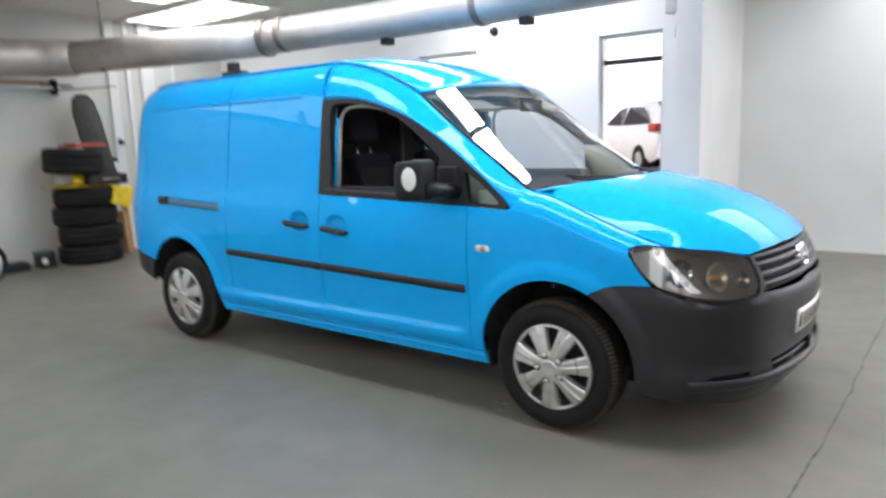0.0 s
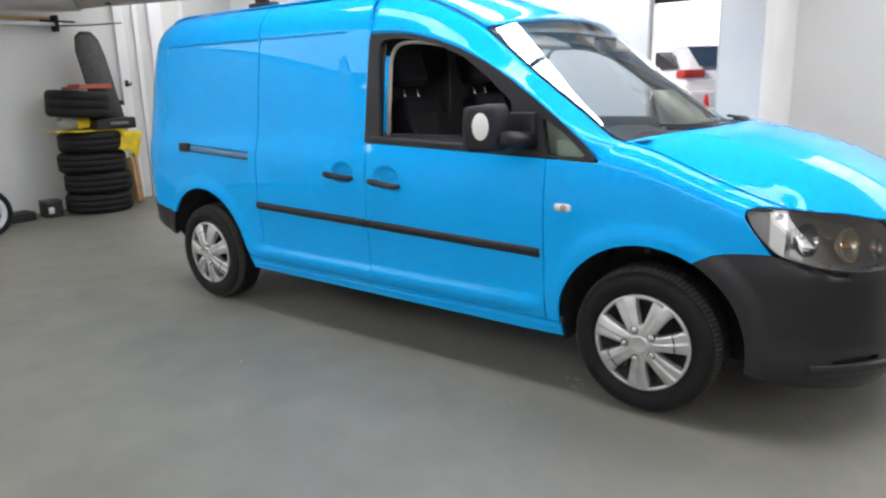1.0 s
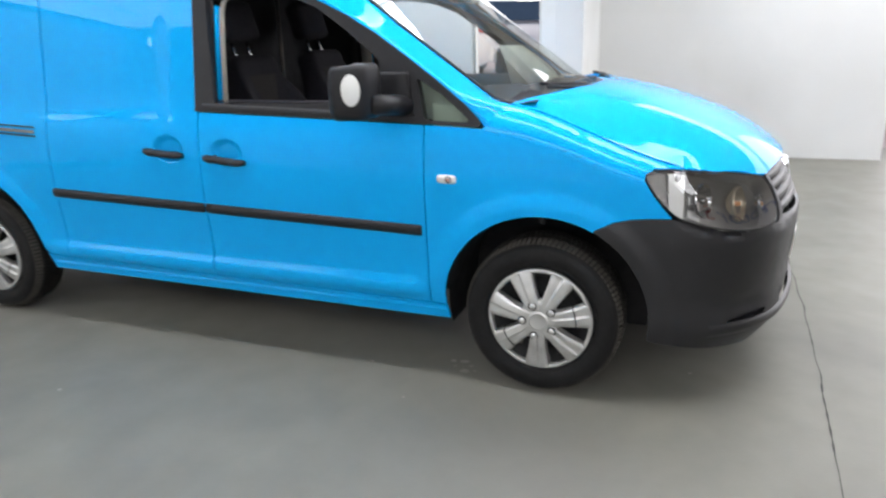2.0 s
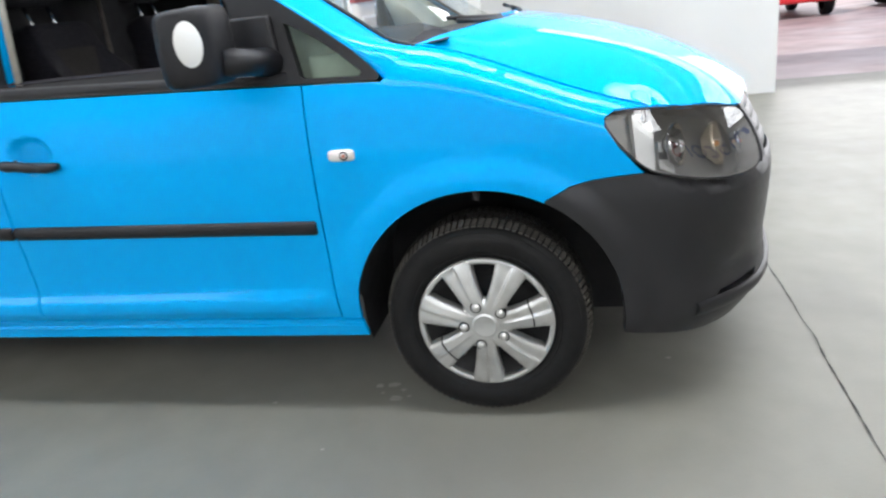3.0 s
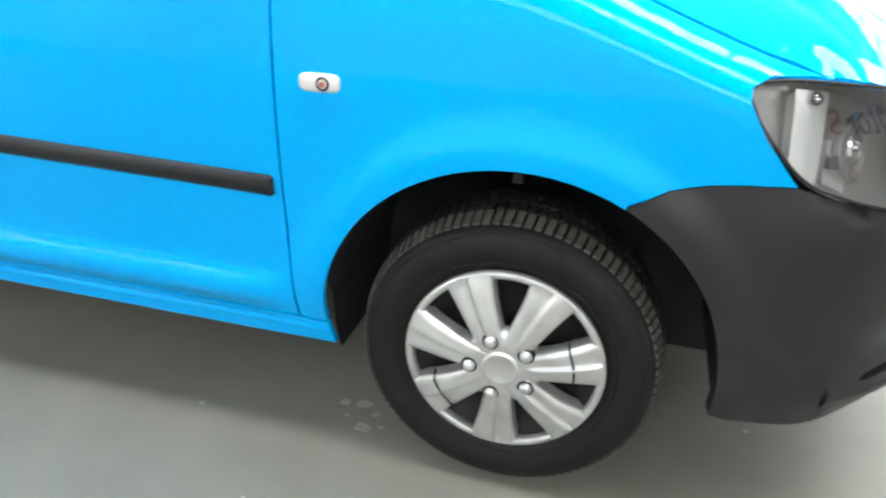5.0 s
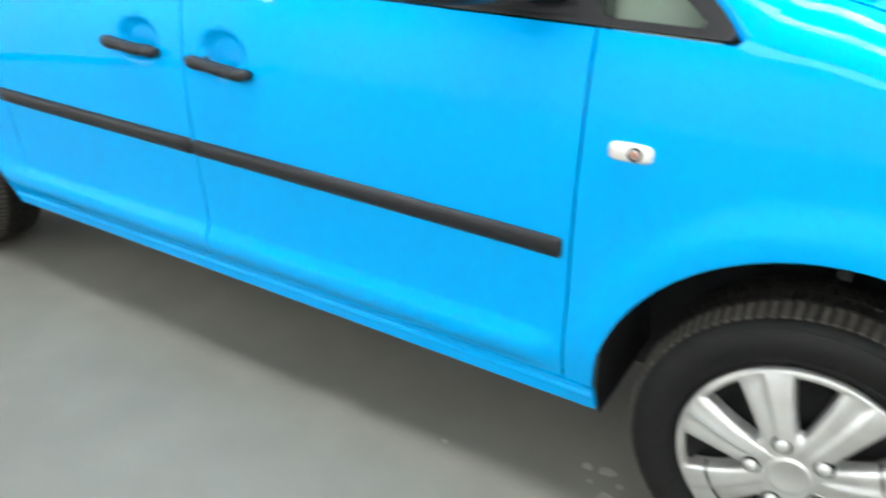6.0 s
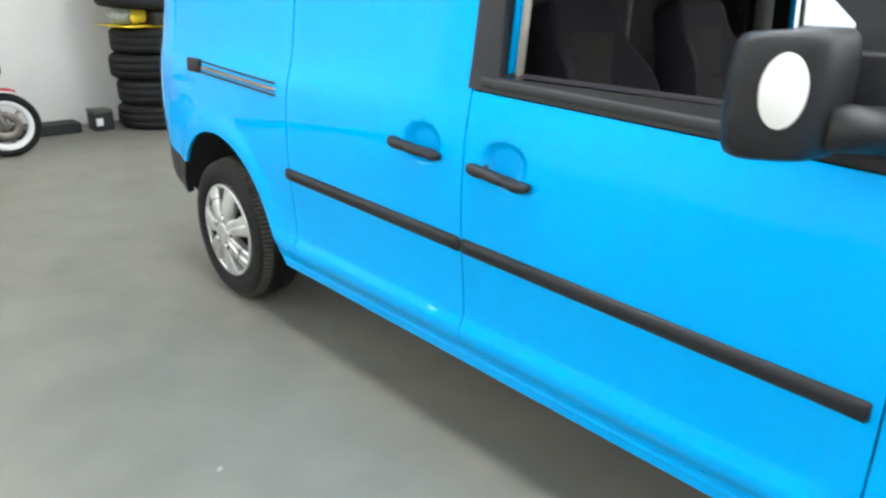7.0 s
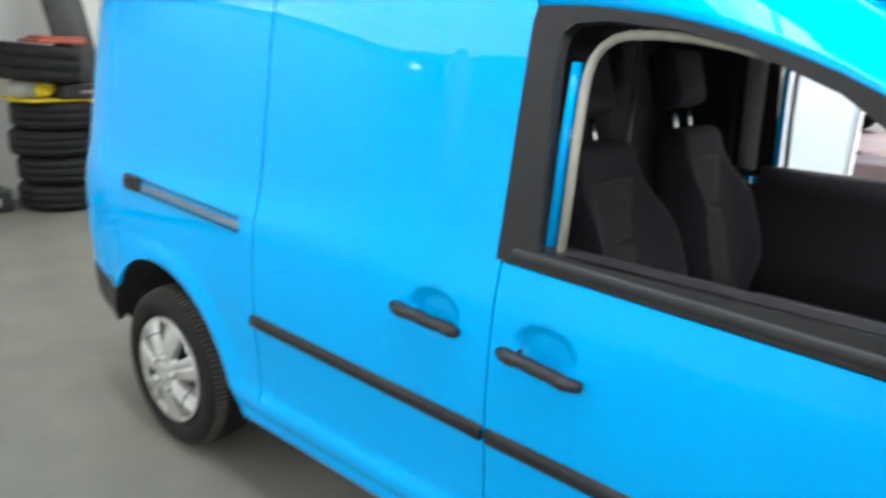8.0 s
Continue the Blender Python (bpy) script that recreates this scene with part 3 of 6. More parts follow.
# nose: bumper, lamps, grille
half_low = [(0.401, 0.276), (0.50, 0.252), (0.62, 0.234), (0.9, 0.200), (1.3, 0.185), (1.545, 0.185)]
edge_top = [(1.545, 0.690), (1.30, 0.690), (1.02, 0.692), (0.97, 0.690), (0.90, 0.678), (0.78, 0.675), (0.66, 0.690), (0.56, 0.715), (0.467, 0.740), (0.388, 0.739), (0.326, 0.734), (0.264, 0.721), (0.198, 0.688)]
wheel_edge = arc(0.005, 0.333, 0.398, 61, -7, 16)
holes = [[(1.12, 0.235), (1.545 - 0.004, 0.235), (1.545 - 0.004, 0.395), (1.06, 0.385)], [(0.70, 0.338), (0.90, 0.342), (0.91, 0.358), (0.80, 0.360), (0.72, 0.352)]]
lamp_poly = [(0.366, 0.898), (0.395, 0.909), (0.47, 0.910), (0.60, 0.897), (0.75, 0.880), (0.90, 0.857), (0.958, 0.845), (0.974, 0.80), (0.968, 0.74), (0.940, 0.698), (0.89, 0.684), (0.78, 0.682), (0.66, 0.696), (0.56, 0.720), (0.478, 0.742), (0.40, 0.822), (0.366, 0.878)]
for k in range(2):
    lamp_poly = [tuple(a[i] * q + b[i] * (1 - q) for i in (0, 1)) for a, b in zip(lamp_poly, lamp_poly[1:] + lamp_poly[:1]) for q in (0.75, 0.25)]


def bumper_skin(u, z):
    """The bumper stands out from the lamp above it in a rounded shelf and hollows a little above the lip."""
    p = front(u, z)
    e = 0.004
    d = Vector((FRONT_X(u + e) - FRONT_X(u - e), FRONT_Y(u + e) - FRONT_Y(u - e), 0)).normalized()
    n = Vector((d.y, -d.x, 0))
    top = SHELF_Z(u)
    out = (0.004 - 0.026 * (1 - smooth(top - 0.001, top - 0.022, z))) * smooth(0.44, 0.62, u) * (1 - smooth(top - 0.03, top - 0.30, z))
    dent = 0.010 * math.exp(-(((u - 0.80) / 0.09) ** 2) - (((z - 0.40) / 0.035) ** 2))
    return p + n * (out - dent)


SHELF_Z = Spline([(0.36, 0.748), (0.467, 0.742), (0.56, 0.716), (0.66, 0.691), (0.78, 0.676), (0.90, 0.679), (1.0, 0.692), (1.545, 0.692)])
for sgn, fn in ((1, front), (-1, far(front))):
    skin = bumper_skin if sgn > 0 else far(bumper_skin)
    part("bumper", patch(half_low + edge_top + wheel_edge, skin, out=sgn, step=0.022, holes=holes, rim=0.03, gap=0.0015), BUMPER, van, "dark grey unpainted plastic front bumper")
    part("bumper_lip", loft([[fn(u, z) + Vector((d * FRONT_X(u) * 0.017, 0, 0)) for u in np.linspace(0.62, 1.545, 30)] for z, d in ((0.335, 0), (0.33, 0.9), (0.31, 1.1), (0.295, 0.8), (0.285, 0))]), BUMPER, van)
    part("lower_grille_back", patch([(1.06, 0.23), (1.545, 0.23), (1.545, 0.40), (1.04, 0.40)], fn, out=sgn, step=0.06, offset=-0.05, rim=0), BLACK, van)
    for z in (0.27, 0.31, 0.35):
        part("grille_slat", loft([[fn(u, z + dz) - fn(u, z).normalized() * 0 + Vector((-0.02 + dx, 0, 0)) for u in np.linspace(1.11, 1.545, 14)] for dz, dx in ((0.009, -0.012), (0.006, 0.004), (-0.006, 0.004), (-0.009, -0.012))]), TRIM, van)
    part("bumper_recess_back", patch([(0.68, 0.32), (0.90, 0.33), (0.92, 0.45), (0.70, 0.39)], fn, out=sgn, step=0.05, offset=-0.022, rim=0), TRIM, van)
    # headlamp
    lamp = part("headlamp", patch(lamp_poly, fn, out=sgn, step=0.03, offset=-0.070, gap=-0.002, rim=-0.066), LAMPBLACK, van, "headlamp with clear lens and chrome reflectors")
    cover = part("lens", patch(lamp_poly, fn, out=sgn, step=0.02, gap=0.003, rim=0.004, bend=lambda u, z: (u if u < 0.82 else 0.82 + 0.25 * (u - 0.82), z)), LENS, lamp)
    cover.visible_shadow = False
    rim_pts = [fn(v.x, v.y) for v in inset(dense(lamp_poly, 0.02), 0.001)]
    part("lamp_gasket", tube(rim_pts, 0.0028, 6, closed=True), BLACK, lamp)
    for u, z, r, mat in ((0.60, 0.805, 0.058, CHROME), (0.78, 0.785, 0.060, WARMCHROME), (0.93, 0.765, 0.036, CHROME)):
        c = fn(u, z)
        n = (fn(u + 0.004, z) - fn(u - 0.004, z)).cross(fn(u, z + 0.004) - fn(u, z - 0.004)).normalized() * sgn
        axis = (n + Vector((1.3, 0, 0))).normalized()
        bowl = lathe([(0.010, -0.030), (r * 0.5, -0.022), (r * 0.85, -0.004), (r, 0.012), (r * 1.07, 0.013), (r * 1.07, 0.0), (r * 0.6, -0.028)], 28)
        bowl.transform(Matrix.Translation(c - n * 0.046) @ axis.to_track_quat("Z", "Y").to_matrix().to_4x4())
        part("reflector", bowl, mat, lamp, "chrome lamp reflector")
        bulb = lathe([(0.0, 0.016), (0.007, 0.012), (0.009, 0.0), (0.008, -0.028)], 12)
        bulb.transform(Matrix.Translation(c - n * 0.046) @ axis.to_track_quat("Z", "Y").to_matrix().to_4x4())
        part("bulb", bulb, AMBER if u > 0.75 else CHROME, lamp)
    fin = patch([(0.452, 0.772), (0.492, 0.738), (0.510, 0.732), (0.520, 0.896), (0.448, 0.900)], fn, out=sgn, step=0.02, offset=-0.026, rim=0.030)
    part("reflector_fin", fin, LAMPSILVER, lamp, "bright silver upright in the lamp")
    fin = patch([(0.530, 0.742), (0.585, 0.722), (0.592, 0.800), (0.536, 0.822)], fn, out=sgn, step=0.02, offset=-0.044, rim=0.020)
    part("reflector_step", fin, LAMPSILVER, lamp)
    c = fn(0.482, 0.876)
    knob = lathe([(0.0, 0.010), (0.008, 0.008), (0.012, 0.0), (0.012, -0.012)], 14)
    knob.transform(Matrix.Translation(c - Vector((0.004, -sgn * 0.020, 0))) @ Euler((radians(90 * sgn), 0, 0)).to_matrix().to_4x4())
    part("reflector_knob", knob, CHROME, lamp)
    clip = patch([(0.524, 0.768), (0.552, 0.764), (0.552, 0.790), (0.526, 0.792)], fn, out=sgn, step=0.02, offset=-0.024, rim=0.010)
    part("lamp_clip", clip, BLACK, lamp)
    # grille between the lamps
    part("grille_surround", patch([(0.972, 0.850), (1.012, 0.838), (1.014, 0.72), (0.985, 0.694), (0.935, 0.686), (0.962, 0.706), (0.982, 0.745), (0.986, 0.80)], fn, out=sgn, step=0.02, offset=0.002, rim=0.02), TRIM, van)
    part("grille_back", patch([(1.01, 0.70), (1.545, 0.70), (1.545, 0.852), (1.01, 0.842)], fn, out=sgn, step=0.04, offset=-0.035, rim=0), BLACK, van)
    for z in (0.725, 0.765, 0.805, 0.838):
        part("grille_bar", loft([[fn(u, z + dz) + Vector((dx, 0, 0)) for u in np.linspace(1.012, 1.545, 16)] for dz, dx in ((0.011, -0.026), (0.009, -0.004), (-0.009, -0.002), (-0.011, -0.026))]), BUMPER, van)
badge = lathe([(0.0, 0.010), (0.042, 0.010), (0.044, 0.014), (0.060, 0.014), (0.066, 0.004), (0.066, -0.02)], 32)
badge.transform(Matrix.Translation((0.872, MID, 0.775)) @ Euler((0, radians(78), 0)).to_matrix().to_4x4())
part("badge", badge, CHROME, van, "plain round chrome badge")
def plate_row(z, lift):
    half = [front(u, z) + Vector((lift, 0, 0)) for u in np.linspace(1.285, 1.545, 9)]
    return half + mirrored(half[-2::-1])


plate_ob = part("number_plate", loft([plate_row(z, k) for z, k in ((0.455, -0.004), (0.4555, 0.007), (0.5645, 0.007), (0.565, -0.004))], 0.003), STICKER, van, "white number plate with plain bars")
bm = bmesh.new()
for k in range(7):
    row = [plate_row(z, 0.0085) for z in (0.475, 0.545)]
    i = 1 + 2 * k
    quad = [row[0][i], row[0][i + 1], row[1][i + 1], row[1][i]]
    bm.faces.new([bm.verts.new(p) for p in quad])
part("plate_bars", bm, BLACK, plate_ob)

# shell under the panels, coloured black for the shade seen through the shut lines
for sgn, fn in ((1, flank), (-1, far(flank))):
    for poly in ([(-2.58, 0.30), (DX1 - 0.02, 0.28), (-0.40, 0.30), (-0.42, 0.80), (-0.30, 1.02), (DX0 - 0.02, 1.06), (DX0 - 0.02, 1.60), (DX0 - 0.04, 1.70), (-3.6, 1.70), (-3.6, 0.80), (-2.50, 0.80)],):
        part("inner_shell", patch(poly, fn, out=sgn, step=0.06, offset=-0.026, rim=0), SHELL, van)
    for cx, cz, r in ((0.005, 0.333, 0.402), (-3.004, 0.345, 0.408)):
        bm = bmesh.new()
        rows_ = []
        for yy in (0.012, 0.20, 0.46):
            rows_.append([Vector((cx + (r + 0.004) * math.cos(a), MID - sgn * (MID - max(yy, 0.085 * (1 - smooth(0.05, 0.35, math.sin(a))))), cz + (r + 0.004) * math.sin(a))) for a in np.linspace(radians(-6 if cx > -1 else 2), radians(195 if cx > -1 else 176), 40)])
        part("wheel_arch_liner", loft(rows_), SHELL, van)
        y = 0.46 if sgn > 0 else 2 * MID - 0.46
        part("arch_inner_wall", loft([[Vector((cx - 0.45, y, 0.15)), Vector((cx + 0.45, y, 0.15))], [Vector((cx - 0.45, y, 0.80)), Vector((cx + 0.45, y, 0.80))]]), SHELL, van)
part("underbody", box(-2.5, -0.52, 0.16, 2 * MID - 0.16, 0.245, 0.31, 0.02), SHELL, van)
part("engine_bay", box(-0.42, 0.60, 0.47, 2 * MID - 0.47, 0.25, 0.80, 0.05), SHELL, van)
part("rear_floor", box(-3.80, -2.56, 0.47, 2 * MID - 0.47, 0.30, 0.42, 0.03), SHELL, van)
part("arch_lip_clip", box(-0.010, 0.010, 0.035, 0.05, 0.692, 0.720, 0.002), DARKSTEEL, van, "small metal clip in the wheel arch")
# cab doors: black window surround
frame_out = [(-1.545, belt(-1.545))] + [(-1.545, 1.10), (-1.535, 1.60)] + CAB_TOP[:-1] + [(-0.258, 1.094), (-0.236, 1.070), (-0.232, 1.058), (-0.240, belt(-0.24))]
win_hole = [(-1.440, 1.128), (-1.462, 1.54), (-1.455, 1.578), (-1.43, 1.596), (-1.36, 1.602), (-1.22, 1.589), (-1.09, 1.558), (-0.93, 1.494), (-0.80, 1.407), (-0.70, 1.328), (-0.655, 1.290), (-0.655, 1.132)]
for sgn, fn in ((1, flank), (-1, far(flank))):
    part("window_surround", patch(frame_out, fn, out=sgn, step=0.025, holes=[win_hole, [(-0.492, 1.222), (-0.40, 1.170), (-0.345, 1.128), (-0.284, 1.076), (-0.287, 1.069), (-0.300, 1.068), (-0.450, 1.073), (-0.462, 1.082)]], gap=0.0015, rim=0.035, offset=0.001), TRIM, van, "black window surround with open side window")
    pane = part("quarter_light", patch([(-0.505, 1.240), (-0.39, 1.180), (-0.270, 1.080), (-0.275, 1.062), (-0.470, 1.062)], fn, out=sgn, step=0.03, offset=-0.012, rim=0), PALEGLASS, van, "small fixed front quarter light")
    pane.visible_shadow = False
    pts = [fn(x, z) + Vector((0, 0.030 * sgn, 0)) for x, z in [(-1.400, 1.11), (-1.405, 1.35), (-1.405, 1.46), (-1.402, 1.50), (-1.394, 1.530), (-1.378, 1.554), (-1.355, 1.570), (-1.325, 1.578), (-1.26, 1.580), (-1.20, 1.577), (-1.12, 1.565), (-1.05, 1.548)]]
    part("aperture_seal", tube(pts, 0.010, 10), SEAL, van, "pale rubber door seal")
    pts = [fn(x, z) + Vector((0, 0.040 * sgn, 0)) for x, z in [(-1.435, 1.11), (-1.438, 1.35), (-1.436, 1.52)]]
    part("inner_door_edge", tube(pts, 0.012, 8), BLUE, van)
    part("window_ledge", loft([[fn(x, belt(x) + dz) + Vector((0, dy * sgn, 0)) for x in np.linspace(-1.50, -0.50, 12)] for dz, dy in ((0.012, -0.004), (0.026, -0.008), (0.036, -0.002), (0.036, 0.016), (0.015, 0.018))]), TRIM, van, "black window ledge strip")
    part("door_inner_trim", loft([[Vector((x, fn(x, 1.09).y + sgn * d, z)) for x in np.linspace(-1.48, -0.515, 12)] for z, d in ((1.130, 0.022), (1.138, 0.045), (1.128, 0.085), (1.05, 0.105), (0.85, 0.10), (0.78, 0.13), (0.70, 0.12), (0.42, 0.10))]), DASH, van, "dark inner door trim")

# rubbing strips, handles, rail, repeater
for sgn, fn in ((1, flank), (-1, far(flank))):
    zs = lambda x: 0.645 + (0.693 - 0.645) * (x + 0.48) / (-2.44 + 0.48)
    for name, x0, x1 in (("rubbing_strip", -2.44, DX0 - 0.004), ("rubbing_strip", DX0 + 0.004, -0.478)):
        rows_ = []
        for i, x in enumerate([x0, *np.linspace(x0 + 0.006, x1 - 0.006, 22), x1]):
            k = 1.0 if 0 < i < 23 else 0.8
            rows_.append([fn(x, zs(x) + dz * k) - Vector((0, sgn * (dy if 0 < i < 23 else min(dy, 0.001)), 0)) for dz, dy in ((-0.026, -0.004), (-0.025, 0.008), (-0.018, 0.014), (-0.004, 0.016), (0.010, 0.014), (0.017, 0.008), (0.018, -0.004))])
        part(name, loft(rows_), TRIM, van, "black rubbing strip along the door")
    for cx, cz in ((-1.715, 0.910), (-1.385, 0.890)):
        pts = []
        for i in range(13):
            t = i / 12
            pts.append(fn(cx - 0.105 + 0.21 * t, cz + 0.008 - 0.016 * t) - Vector((0, sgn * (0.012 + 0.022 * math.sin(math.pi * t)), 0)) + Vector((0, 0, -0.006 * math.sin(math.pi * t))))
        handle = part("door_handle", tube(pts, [0.014, 0.021, 0.022] + [0.0205] * 8 + [0.019, 0.013], 10, flat=0.75), TRIM, van, "black pull handle")
        base = box(-0.105, -0.060, -0.010, 0.014, -0.015, 0.017, 0.006)
        base.transform(Matrix.Translation(fn(cx, cz) - Vector((0, sgn * 0.006, 0))))
        part("handle_base", base, TRIM, handle)
        if cx > -1.5:
            lock = lathe([(0.0, 0.004), (0.008, 0.003), (0.009, 0.0)], 12)
            lock.transform(Matrix.Translation(fn(cx - 0.093, cz + 0.008) - Vector((0, sgn * 0.020, 0))) @ Euler((radians(90 * sgn), 0, 0)).to_matrix().to_4x4())
            part("lock", lock, CHROME, handle)
    zr = lambda x: 0.998 - 0.043 * (x + 2.866)
    part("door_rail_slot", loft([[fn(x, zr(x) + dz) - Vector((0, sgn * dy, 0)) for x in np.linspace(-3.22, -2.50, 20)] for dz, dy in ((-0.026, 0.002), (-0.024, 0.006), (-0.018, 0.004), (-0.016, -0.010), (0.014, -0.010), (0.017, 0.004), (0.022, 0.006), (0.024, 0.002))]), TRIM, van, "dark slot with the sliding door rail")
    part("door_rail", tube([fn(x, zr(x) - 0.003) - Vector((0, sgn * -0.002, 0)) for x in np.linspace(-3.10, -2.51, 12)], 0.012, 8, flat=0.7), STEEL, van, "steel sliding door rail")
    cap = box(-0.055, 0.055, -0.012, 0.008, -0.030, 0.028, 0.008)
    cap.transform(Matrix.Translation(fn(-3.17, zr(-3.17)) - Vector((0, sgn * 0.004, 0))))
    part("rail_end_cap", cap, TRIM, van)
    rep = bmesh.new()
    c = fn(-0.367, 0.854)
    n = 24
    ring = [(0.036 * math.copysign(abs(math.cos(a)) ** 0.45, math.cos(a)), 0.0155 * math.copysign(abs(math.sin(a)) ** 0.55, math.sin(a))) for a in [2 * math.pi * k / n for k in range(n)]]
    rows_ = [[c + Vector((x * s, -sgn * d, z * s)) for x, z in ring + ring[:1]] for s, d in ((1.12, -0.004), (1.12, 0.002), (1.0, 0.006), (0.7, 0.010), (0.02, 0.012))]
    rp = part("side_repeater", loft(rows_), WHITELENS, van, "clear oval indicator lamp")
    socket = lathe([(0.0085, 0.0), (0.0095, 0.002), (0.0125, 0.002), (0.0135, 0.0)], 18)
    socket.transform(Matrix.Translation(c + Vector((0.010, -sgn * 0.0105, 0.0))) @ Euler((radians(90 * sgn), 0, 0)).to_matrix().to_4x4())
    part("repeater_socket", socket, DARKSTEEL, rp)
    b2 = box(0.003, 0.015, -0.003, 0.003, -0.006, 0.005, 0.003)
    b2.transform(Matrix.Translation(c + Vector((0, -sgn * 0.010, 0))))
    part("repeater_bulb", b2, RUST, rp)

# mirrors
for sgn in (1, -1):
    flip = Matrix.Identity(4) if sgn > 0 else Matrix.Translation((0, 2 * MID, 0)) @ Matrix.Diagonal((1, -1, 1, 1))
    plan = [(-0.745, -0.200), (-0.700, -0.228), (-0.612, -0.165), (-0.596, -0.055), (-0.615, -0.035), (-0.740, -0.040)]
    for k in range(3):
        plan = [tuple(a[i] * q + b[i] * (1 - q) for i in (0, 1)) for a, b in zip(plan, plan[1:] + plan[:1]) for q in (0.82, 0.18)]
    ctr = Vector((-0.672, -0.125, 1.192))
    levels = ((-0.100, 0.02), (-0.100, 0.80), (-0.094, 0.90), (-0.080, 0.97), (-0.050, 1.0), (0.0, 1.015), (0.045, 1.0), (0.070, 0.975), (0.083, 0.93), (0.091, 0.85), (0.094, 0.75), (0.096, 0.02))
    body = loft([[ctr + Vector(((x - ctr.x) * k, (y - ctr.y) * k, dz + 0.06 * (x - ctr.x) * (dz > 0))) for x, y in plan + plan[:1]] for dz, k in levels])
    body.transform(flip)
    mirror = part("door_mirror", body, TRIM, van, "black door mirror with white oval sticker")
    glass = box(-0.0945, -0.08, -0.050, 0.050, -0.056, 0.056, 0.003)
    glass.transform(flip @ Matrix.Translation((-0.656, -0.122, 1.192)))
    part("mirror_glass", glass, CHROME, mirror)
    arm = tube([(-0.63, -0.10, 1.142), (-0.58, -0.03, 1.134), (-0.552, 0.045, 1.124)], [0.050, 0.047, 0.052], 14, flat=0.8)
    arm.transform(flip)
    part("mirror_arm", arm, TRIM, mirror)
    foot = box(-0.655, -0.506, 0.026, 0.058, 1.075, 1.25, 0.01)
    for v in foot.verts:
        if v.co.z > 1.2:
            v.co.x = max(v.co.x - 0.0, -0.655) if v.co.x < -0.56 else v.co.x - 0.02
    foot.transform(flip)
    part("mirror_foot", foot, TRIM, mirror)
    st = lathe([(0.0, 0.0028), (0.9, 0.0028), (1.0, 0.0)], 28)
    st.transform(flip @ Matrix.Translation((-0.652, -0.1935, 1.200)) @ Euler((radians(90), 0, radians(35.6))).to_matrix().to_4x4() @ Matrix.Diagonal((0.035, 0.057, 1, 1)))
    part("oval_sticker", st, STICKER, mirror, "white oval sticker")


